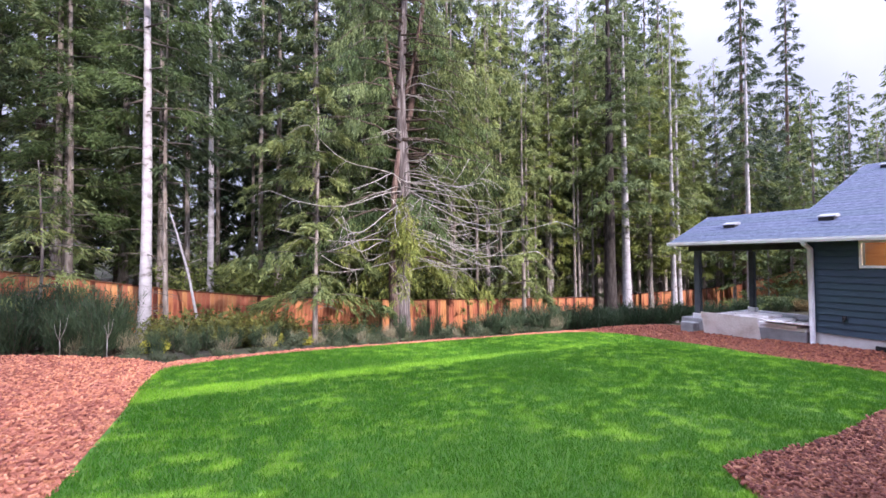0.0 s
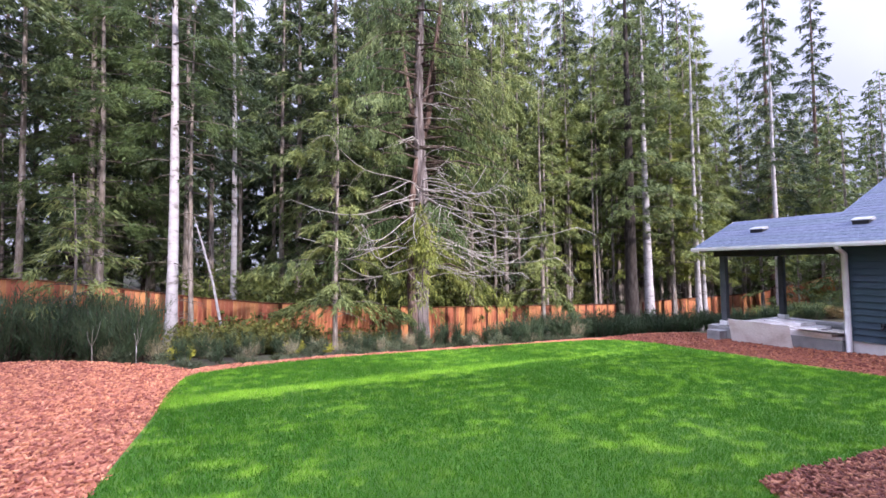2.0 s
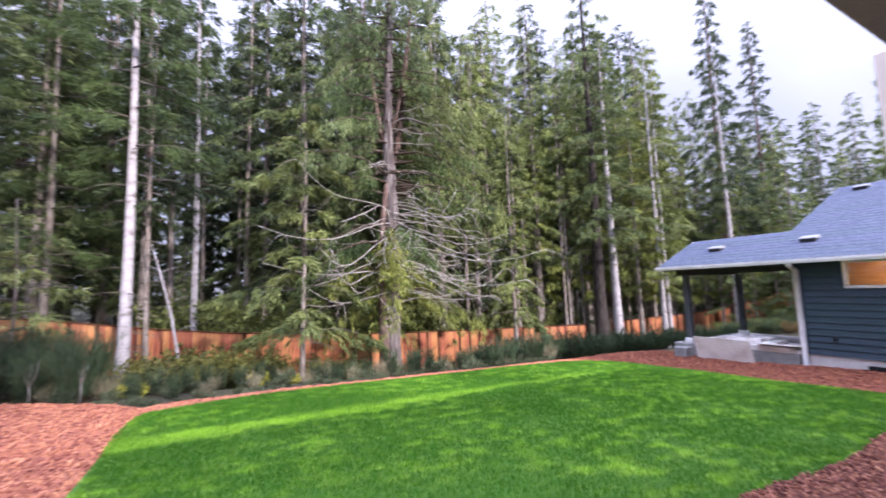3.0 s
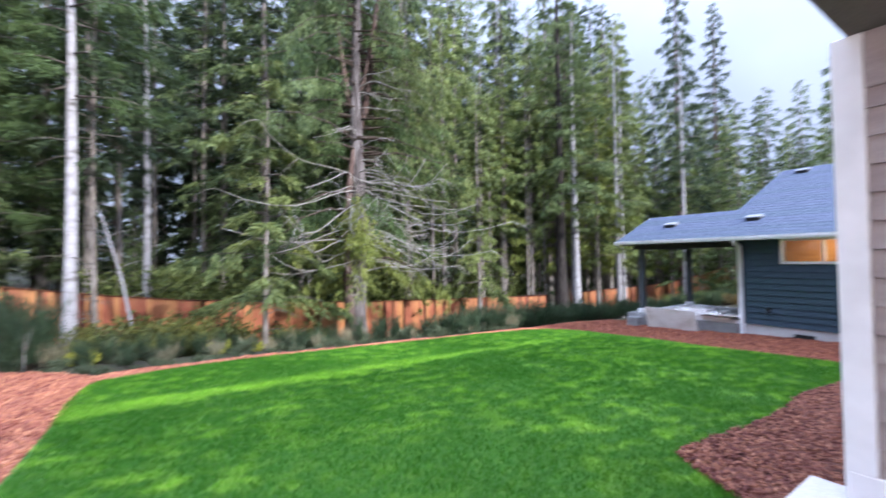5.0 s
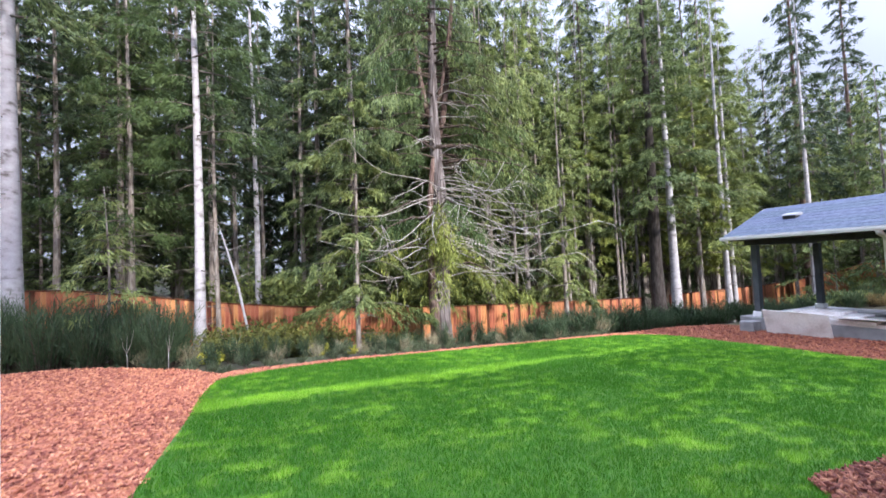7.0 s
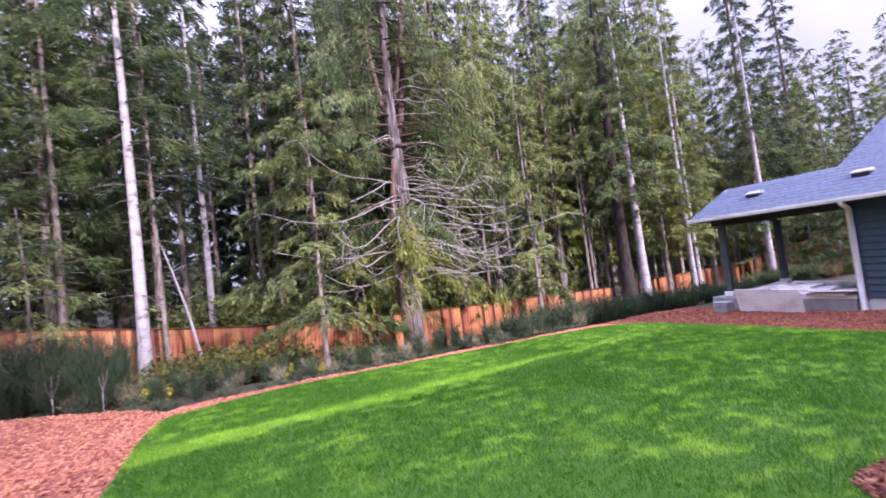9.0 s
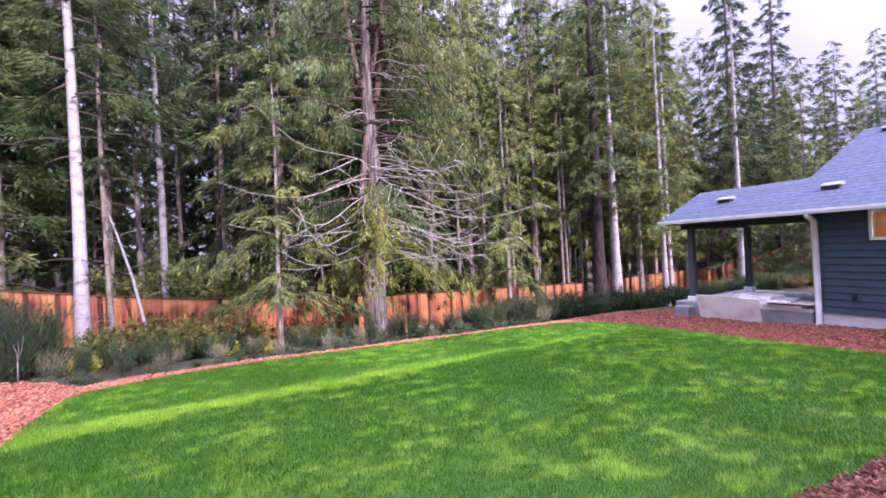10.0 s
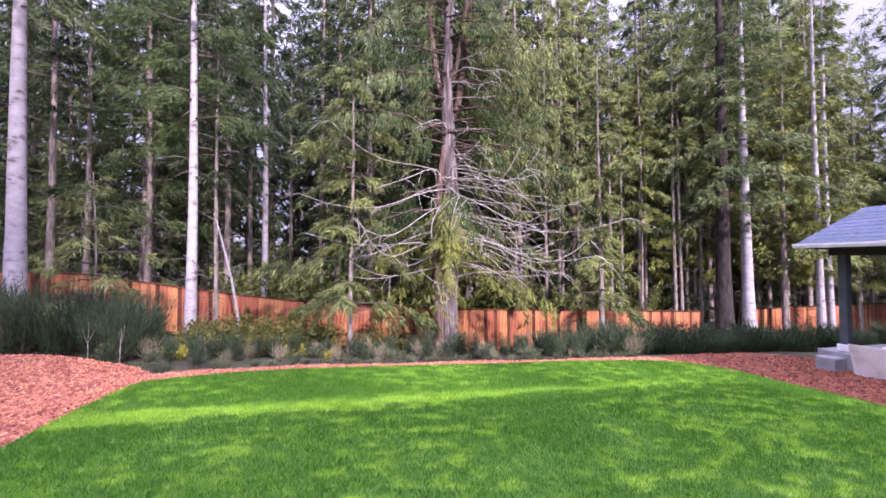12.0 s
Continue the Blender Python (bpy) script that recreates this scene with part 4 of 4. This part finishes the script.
def pale_stem(height, fork):
    """A thin bare stem that forks into two or three."""
    root = tagged(new("bare_stem"), "thin pale bare stem forking in front of the broom", "sapling", "bare stems")
    t = Tubes()
    t.add([(0, 0, -0.15), (0.01, 0, fork * 0.6), (0, 0.01, fork)], [0.013, 0.011, 0.009], 5)
    part("stem", t.mesh("stem", M_TWIG), root)
    for k, a in enumerate((-0.28, 0.05, 0.33)):
        t = Tubes()
        h = (height - fork) * (0.8 + 0.2 * k)
        t.add([(0, 0.01, fork - 0.02), (a * 0.6 * h, 0.03, fork + 0.45 * h), (a * 0.9 * h, 0.02 * k, fork + h)], [0.007, 0.005, 0.002], 4)
        part("twig", t.mesh("twig", M_TWIG), root)
    return root


for x, y, h, f in ((-3.8, 12.75, 0.95, 0.45), (-2.75, 12.05, 0.9, 0.5), (-6.6, 13.25, 0.7, 0.4)):
    place(pale_stem(h, f), x, y, x * 97 % 90 - 45)

# the great cedar, with two stems and many bare curving limbs
cedar = tagged(new("cedar_tree"), "great old cedar with twin stems, bare curving limbs and drooping sprays", "tree")
tr = Tubes()
tr.add([(0, 0, -0.5), (0.0, 0, 0.2), (-0.02, 0, 1.4), (0.04, 0, 3.2), (0.16, 0.05, 5.5), (0.1, 0.1, 8.0), (0.02, 0.1, 10), (0.1, 0.1, 13), (0.3, 0.1, 18), (0.3, 0.1, 24)],
       [0.70, 0.47, 0.37, 0.33, 0.30, 0.26, 0.23, 0.18, 0.11, 0.02], 18, 0.14)
part("trunk", tr.mesh("trunk", M_BARK_CEDAR), cedar)
tr = Tubes()
tr.add([(-0.34, -0.15, -0.4), (-0.37, -0.2, 1.0), (-0.45, -0.2, 2.6), (-0.5, -0.15, 4.5), (-0.36, -0.08, 6.4), (-0.1, 0, 8.2)], [0.27, 0.21, 0.17, 0.15, 0.13, 0.08], 12, 0.12)
part("second_stem", tr.mesh("second_stem", M_BARK_RED), cedar)
for foot, tip, z0, z1, r in (((0.05, 0.1), (1.5, 0.2), 8.6, 19, 0.15), ((0.02, 0.1), (-1.1, 0.3), 9.4, 18, 0.12), ((0.05, 0.1), (0.9, -0.7), 10.2, 16, 0.09)):
    tr = Tubes()
    tr.add([(foot[0] + (tip[0] - foot[0]) * u ** 0.6, foot[1] + (tip[1] - foot[1]) * u ** 0.6, z0 + (z1 - z0) * u) for u in (0, 0.12, 0.3, 0.6, 1.0)], [r, r * 0.95, r * 0.8, r * 0.5, 0.015], 9, 0.1)
    part("fork", tr.mesh("fork", M_BARK_RED), cedar)
kn = Tubes()
for z, r in ((2.32, 0.15), (2.85, 0.11)):
    ring = [(-0.28 + r * math.cos(w), -0.42 - 0.05 * math.sin(w), z + r * 1.15 * math.sin(w)) for w in [2 * math.pi * i / 14 for i in range(15)]]
    kn.add(ring, [0.045] * 15, 6, 0.15)
part("knot", kn.mesh("knot", M_BARK_GREY), cedar, "ringed knots where limbs broke off")
for k in range(66):
    bare = Tubes()
    z = 2.9 + 8.0 * rng.uniform() ** 1.3
    a = rng.uniform(0, 2 * math.pi)
    if math.sin(a) > 0.35:
        a = -a
    ln = rng.uniform(1.2, 4.3) * (1.0 if z < 7 else 0.75)
    lift = rng.uniform(0.0, 0.9)
    if k >= 36:
        z = rng.uniform(3.6, 7.2)
        a = rng.uniform(-1.0, 0.15) if k % 4 else math.pi + rng.uniform(-0.1, 0.8)
        ln = rng.uniform(2.6, 5.2)
        lift = rng.uniform(-0.3, 0.35)
    pts = limb_points((0.05, 0, z), (math.cos(a), math.sin(a)), ln, lift, min(lift + rng.uniform(0.1, 0.75), lift + max(0.05, (z - 2.2) / ln)), 8)
    swing = rng.uniform(-0.8, 0.8)
    pts = [(p[0] - math.sin(a) * swing * ln * (i / 8) ** 2, p[1] + math.cos(a) * swing * ln * (i / 8) ** 2, p[2]) for i, p in enumerate(pts)]
    up = rng.uniform(0.3, 1.0)
    pts = [(p[0], p[1], p[2] + up * max(0, i - 4) ** 2 * 0.035 * ln) for i, p in enumerate(pts)]
    bare.add(pts, [0.019 * (1 - 0.1 * i) + 0.006 for i in range(9)], 4)
    for j in range(5):
        i = int(rng.integers(3, 9))
        b = a + rng.uniform(-1.3, 1.3)
        bare.add(limb_points(pts[i], (math.cos(b), math.sin(b)), rng.uniform(0.3, 1.1), rng.uniform(-0.6, 0.3), rng.uniform(0.2, 0.9), 5), [0.011, 0.010, 0.009, 0.007, 0.005, 0.003], 3)
    part("limb", bare.mesh("limb", M_TWIG), cedar, "pale curving lichen-covered bare limb")


def cedar_sprays(n, z0, z1, reach0, reach1, leaf, name, label, front=0.88, facing=None, blades=560, hangs=(0.35, 1.0)):
    """Limbs that arch out, each hung with curtains of flat sprays."""
    pa, da = [], []
    arms = Tubes()
    for k in range(n):
        u = (k + rng.uniform()) / n
        z = z0 + (z1 - z0) * u
        a = rng.uniform(0, 2 * math.pi) if facing is None else facing + rng.normal(0, 0.55)
        if facing is None and z < 14 and -2.35 < a - 2 * math.pi < -0.75 and rng.uniform() < front:
            continue
        ln = (reach0 + (reach1 - reach0) * u) * rng.uniform(0.45, 1.15)
        pts = np.array(limb_points((0, 0, z), (math.cos(a), math.sin(a)), ln, rng.uniform(0.05, 0.4), rng.uniform(0.3, 0.75), 6))
        arms.add(pts[[0, 2, 4, 6]], [0.05, 0.035, 0.02, 0.006], 4)
        nt = max(5, int(4.5 * ln))
        ts = rng.uniform(0.22, 1.0, nt) * 6
        ti = np.minimum(ts.astype(int), 5)
        tf = (ts - ti)[:, None]
        out, side = np.array([math.cos(a), math.sin(a), 0]), np.array([-math.sin(a), math.cos(a), 0])
        foot = pts[ti] * (1 - tf) + pts[ti + 1] * tf
        way = side * rng.normal(0, 0.45, (nt, 1)) + out * rng.uniform(0, 0.5, (nt, 1)) + np.array([0, 0, -1.0]) * rng.uniform(*hangs, (nt, 1))
        m = int(blades * ln / max(reach0, reach1))
        which = rng.integers(nt, size=m)
        q = rng.uniform(0, 1, (m, 1)) ** 0.8
        pa.append(foot[which] + way[which] * q * 0.95 + rng.normal(0, 0.07, (m, 3)))
        da.append(way[which] * 0.6 + side * rng.choice((-0.4, 0.4), (m, 1)) + np.array([0, 0, -0.3]))
    crown = part(name, quads_mesh(name, sprays(np.vstack(pa), np.vstack(da), 0.24, 0.024, 0.3, 0.3), leaf, 3), cedar, label)
    tagged(part("branchwork", arms.mesh("branchwork", M_BARK), crown), kind="stuff")


cedar_sprays(105, 7.5, 23, 4.6, 1.6, M_FIR_B, "crown", "drooping dark green sprays of the crown", 0.85)
cedar_sprays(80, 4.6, 15.0, 4.2, 3.6, M_PINE, "lower_crown", "dark green lower sprays", 0.95)
cedar_sprays(30, 6.8, 13.5, 4.6, 4.6, M_CEDAR_LEAF, "light_sprays", "long curtains of light green sprays", facing=0.2, hangs=(0.4, 1.5))
cedar_sprays(22, 3.3, 5.4, 3.4, 3.8, M_LIGHT_LEAF, "pale_sprays", "yellow-green hanging sprays", 0.8)
cedar_sprays(12, 4.2, 6.2, 0.9, 1.2, M_LIGHT_LEAF, "trunk_sprays", "bright yellow-green tuft on the trunk", facing=-2.0, blades=330, hangs=(0.6, 1.3))
place(cedar, 6.1, 16.0)

# the wood behind: three firs repeated with turns and sizes
fir_a = place(conifer("fir_tree", "tall dark fir in the wood behind the fence, also added unseen for shade", 24, 0.2, 3.0, 105, 3.0, M_FIR, M_BARK, blades=120, blade=(0.36, 0.036), dead=30, dense=1.05), 3.5, 21.5)
fir_b = place(conifer("fir_tree", "tall green hemlock in the wood behind the fence", 21, 0.17, 4.0, 90, 2.7, M_FIR_B, M_BARK_GREY, blades=120, blade=(0.34, 0.034), dead=34, dense=1.05, droop=0.6), 8.5, 21.8, 40)
fir_c = place(conifer("fir_tree", "slim fir with bare lower trunk behind the fence, also added unseen for shade", 22, 0.14, 9.5, 62, 2.2, M_FIR, M_BARK_GREY, blades=100, blade=(0.34, 0.034), dead=46, dense=1.05), 1.0, 22.5)
fir_d = place(conifer("spruce_tree", "tall pointed spruce with open crown against the sky", 27, 0.22, 7, 95, 2.6, M_FIR, M_BARK_RED, blades=62, blade=(0.34, 0.045), dead=30, narrow=0.85, lift=0.3), 33.0, 16.5)
young = place(conifer("young_fir", "bushy young fir in the shade of the wood", 9, 0.09, 0.6, 60, 2.0, M_FIR_B, M_BARK_GREY, blades=90, blade=(0.34, 0.036), dead=4, dense=0.9), 5.5, 24.0)
far_a = place(conifer("fir_tree", "tall dark fir far back in the wood", 25, 0.22, 1.5, 80, 3.4, M_FIR, M_BARK, blades=50, blade=(0.6, 0.09), dead=8, dense=1.0), 2.0, 33)
far_b = place(conifer("fir_tree", "tall green fir far back in the wood", 23, 0.2, 2.5, 70, 3.2, M_FIR_B, M_BARK_GREY, blades=50, blade=(0.6, 0.09), dead=8, dense=1.0), 12.0, 33)
kinds, far_kinds = [fir_a, fir_b, fir_c], [far_a, far_b]
airy = place(conifer("hemlock_tree", "slim hemlock with bare pale trunk and airy light green crown", 20, 0.13, 5.0, 70, 2.5, M_AIRY, M_BARK_GREY, blades=120, blade=(0.28, 0.028), dead=16, dense=1.0, droop=0.55), 21.5, 19.6)
for x, y, s in ((24.6, 18.9, 0.9), (27.0, 18.6, 1.05), (29.2, 17.8, 0.85), (18.3, 21.0, 1.1), (31.0, 16.2, 0.8), (26.0, 21.5, 1.15), (22.8, 22.5, 1.2), (34.0, 19.0, 1.0), (15.6, 22.5, 1.2), (36.5, 14.5, 0.75), (17.8, 24.5, 1.4), (20.2, 23.6, 1.35), (14.6, 27.0, 1.45)):
    again(airy, x, y, x * 59 % 360, s)
tree_rng = np.random.default_rng(21)
for row, (y, step, x0, x1) in enumerate(((22.0, 2.6, -16, 30), (25.5, 2.8, -22, 34), (30, 2.6, -32, 40), (35, 3.4, -38, 47), (41, 3.8, -44, 54))):
    x = x0
    while x < x1:
        xx, yy = x + tree_rng.uniform(-1.2, 1.2), y + tree_rng.uniform(-1.6, 1.6)
        side = xx / yy
        if not (side > 0.95 and tree_rng.uniform() < 0.35):
            odds = [0.2, 0.25, 0.55] if side < 0.05 else [0.36, 0.36, 0.28]
            kind = kinds[int(tree_rng.choice([0, 1, 2], p=odds))] if row < 1 or (row == 1 and tree_rng.uniform() < 0.4) else far_kinds[int(tree_rng.integers(2))]
            tall_by = 1.0 + (0.2 * smooth(0.0, 0.2, side) * smooth(0.6, 0.45, side) - 0.08 * smooth(0.55, 0.66, side) * smooth(0.98, 0.88, side) + 0.25 * smooth(0.98, 1.1, side) * smooth(1.5, 1.3, side)) * (1 if row > 1 else 0.5)
            again(kind, xx, yy, tree_rng.uniform(0, 360), tree_rng.uniform(0.8, 1.14) * tall_by)
        x += step * tree_rng.uniform(0.7, 1.3)
# the wood goes on behind the patio
for k in range(26):
    d, az = 34 + 18 * tree_rng.uniform(), radians(54 + 24 * (k + 0.5) / 26)
    again((airy, far_b, young)[k % 3], d * math.sin(az), d * math.cos(az), k * 57 % 360, tree_rng.uniform(0.45, 0.75) if k % 3 < 2 else tree_rng.uniform(0.7, 1.2))
for x in np.arange(-20, 36, 2.6):
    again(young, x + tree_rng.uniform(-0.8, 0.8), 23.5 + tree_rng.uniform(-1.5, 4), tree_rng.uniform(0, 360), tree_rng.uniform(0.5, 1.0))
for x, y, s in ((39.5, 16.5, 0.9), (30, 21, 0.95)):
    again(fir_d, x, y, x * 37 % 360, s)
for k in range(30):
    x, y = 44 + tree_rng.uniform(0, 14), 22 - 1.3 * k + tree_rng.uniform(-1, 1)
    again(far_kinds[k % 2], x, y, k * 47 % 360, tree_rng.uniform(0.42, 0.72))
for k in range(26):
    again(young, 36 + tree_rng.uniform(0, 14), 8 + tree_rng.uniform(0, 13), k * 71 % 360, tree_rng.uniform(0.5, 0.95))
for k in range(14):
    again(fir_c if k % 2 else slim, 32 + tree_rng.uniform(0, 12), 11 + tree_rng.uniform(0, 10), k * 91 % 360, tree_rng.uniform(0.4, 0.62))
# unseen firs behind the near house, added mainly to shade the left side
for x, y, s in ((-2.5, -14, 1.05), (0.5, -15.5, 1.1), (3.4, -14, 1.0), (-5.5, -13, 1.0), (9, -24, 1.0), (16, -22, 0.9)):
    again(fir_a, x, y, x * 41 % 360, s)
# taller unseen firs, added so that their crowns shade the left fence
for x, y, s in ((3.2, -20, 1.5), (5.0, -21, 1.45), (10.6, -20, 1.45)):
    again(fir_c, x, y, x * 29 % 360, s)
for x, y, s in ((-12, 18.8, 1.0), (-14, 15.5, 1.0), (-16, 20, 1.1), (-19, 16, 1.05), (-9.5, 20.4, 1.0), (-22, 12, 1.0), (-17, 11, 0.9), (-26, 7, 1.0), (-24, 0, 1.0)):
    again(kinds[int(x * 3) % 3], x, y, x * 53 % 360, s)


# ---- undergrowth ----
def bush(name, label, category, radius, height, stems, leaf, blade, upright=0.8, arch=0.25, leaves=14, group="undergrowth"):
    """Many thin stems from one root, each set with small leaves."""
    root = tagged(new(name), label, category, group)
    wood = Tubes()
    pa, da = [], []
    for k in range(stems):
        a = rng.uniform(0, 2 * math.pi)
        r0 = radius * 0.35 * math.sqrt(rng.uniform())
        h = height * rng.uniform(0.55, 1.1)
        out = radius * rng.uniform(0.1, 1.0) * (1 - upright * 0.5)
        pts = np.array([(math.cos(a) * (r0 + out * u ** 1.4), math.sin(a) * (r0 + out * u ** 1.4), h * (u - arch * u * u) - 0.05) for u in np.linspace(0, 1, 5)])
        if k % 4 == 0:
            wood.add(pts, [0.010, 0.008, 0.006, 0.004, 0.002], 3)
        s = rng.uniform(0.15, 1.0, leaves) * 4
        i0 = np.minimum(s.astype(int), 3)
        f = (s - i0)[:, None]
        p = pts[i0] * (1 - f) + pts[i0 + 1] * f + rng.normal(0, 0.035, (leaves, 3))
        pa.append(p)
        da.append(np.repeat((pts[4] - pts[0])[None] / h, leaves, 0) * upright + rng.normal(0, 0.4, (leaves, 3)) * (1 - upright * 0.6))
    tagged(part("stemwork", wood.mesh("stemwork", M_BARK), root), kind="stuff")
    part("leaves", quads_mesh("leaves", sprays(np.vstack(pa), np.vstack(da), blade[0], blade[1] * 1.2, 0.0, 0.25), leaf, 3), root)
    return root


def fill(proto, spots):
    first = True
    for x, y, s in spots:
        if first:
            place(proto, x, y, 0, s)
            first = False
        else:
            again(proto, x, y, (x * 77 + y * 31) % 360, s)


brush = np.random.default_rng(5)
broom = bush("broom_bush", "dark green upright broom bush before the fence", "bush", 0.75, 1.55, 80, M_BROOM, (0.26, 0.009), 0.96, 0.08, 22)
fill(broom, [(x, mulch_far(x) + 0.45 + 0.4 * brush.uniform() + 0.8 * k, brush.uniform(0.85, 1.25)) for k in range(3) for x in np.arange(-12.5, -2.4 - 0.25 * k, 0.95)])
broom_low = bush("broom_bush", "low dark green broom by the cedar fence", "bush", 0.6, 0.95, 70, M_BROOM, (0.2, 0.010), 0.93, 0.12, 18)
fill(broom_low, [(x, 13.0 + 0.85 * k + brush.uniform(-0.3, 0.3), brush.uniform(0.7, 1.35)) for k in range(5) for x in np.arange(8.6 + 0.4 * k, 21, 1.15)]
     + [(x + brush.uniform(-0.4, 0.4), 11.6 + brush.uniform(0, 5), brush.uniform(0.8, 1.3)) for x in np.arange(19, 32, 0.55)])
weed = bush("weed_clump", "grey-green weed clump at the mulch's edge", "weeds", 0.5, 0.6, 40, M_SAGE, (0.12, 0.014), 0.75, 0.22, 16)
fill(weed, [(x + brush.uniform(-0.3, 0.3), mulch_far(x) + 0.35 + brush.uniform(0, 2.8), brush.uniform(0.3, 0.9)) for x in np.arange(-3.2, 12.5, 0.38)]
     + [(x + brush.uniform(-0.15, 0.15), mulch_far(x) + 0.15 + brush.uniform(0, 0.35), brush.uniform(0.25, 0.5)) for x in np.arange(-2.6, 11.0, 0.42)])
wisp = bush("broom_bush", "thin upright broom stems among the weeds", "bush", 0.4, 1.0, 40, M_BROOM, (0.22, 0.009), 0.97, 0.08, 16)
fill(wisp, [(x + brush.uniform(-0.3, 0.3), mulch_far(x) + 0.55 + brush.uniform(0, 4.2), brush.uniform(0.4, 0.85)) for x in np.arange(-3.0, 9.5, 0.26)])
grass_tuft = bush("dry_grass", "tuft of dry pale grass", "grass tuft", 0.3, 0.6, 40, M_DRY, (0.3, 0.006), 0.9, 0.3, 5)
fill(grass_tuft, [(x + brush.uniform(-0.4, 0.4), mulch_far(x) + 0.4 + brush.uniform(0, 3.0), brush.uniform(0.6, 1.2)) for x in np.arange(-3.5, 12.0, 0.6)])
shrub = bush("leafy_shrub", "yellow-green leafy shrub before the fence", "shrub", 0.9, 1.15, 70, M_SHRUB, (0.10, 0.028), 0.3, 0.35, 22)
fill(shrub, [(-0.9, 15.0, 1.6), (-0.1, 15.6, 1.8), (-1.6, 15.2, 1.4), (0.7, 16.0, 1.6), (-2.0, 14.4, 0.9), (1.5, 16.2, 1.3), (4.3, 16.2, 1.2), (0.2, 14.4, 1.1), (3.5, 16.6, 1.4), (-0.6, 14.0, 0.9)])
yellow = bush("yellow_shrub", "small shrub with bright yellow-green leaves", "shrub", 0.35, 0.5, 26, M_YELLOW, (0.11, 0.03), 0.4, 0.3, 12)
fill(yellow, [(-1.9, 13.0, 1.0), (-2.2, 13.6, 0.9), (0.9, 13.6, 1.0), (1.3, 14.0, 0.8), (1.9, 13.2, 0.7)])
tall = bush("understory_shrub", "tall leafy understory shrub in the wood", "shrub", 1.6, 3.2, 80, M_UNDER, (0.17, 0.04), 0.35, 0.35, 36)
fill(tall, [(x + brush.uniform(-0.7, 0.7), 19.6 + brush.uniform(0, 1.6), brush.uniform(0.85, 1.5)) for x in np.arange(-1.0, 18, 1.35)])
rust = bush("rust_shrub", "autumn-coloured shrub behind the patio", "shrub", 1.4, 2.2, 70, M_RUST, (0.14, 0.04), 0.35, 0.35, 26)
fill(rust, [(30, 12.0, 0.55), (32, 12.6, 0.6), (34.5, 12.2, 0.7), (36.5, 11, 0.8)])
for x, y, s in ((26, 13.5, 0.5), (28.5, 12.5, 0.5), (31.5, 12, 0.5), (24.5, 12, 0.4), (29.5, 14, 0.5), (33.5, 13.8, 0.7), (36, 15.5, 0.9), (38.5, 14, 0.9), (37, 12, 0.8), (40.5, 12.5, 1.0), (35, 17.5, 0.8)):
    again(tall, x, y, x * 61 % 360, s)
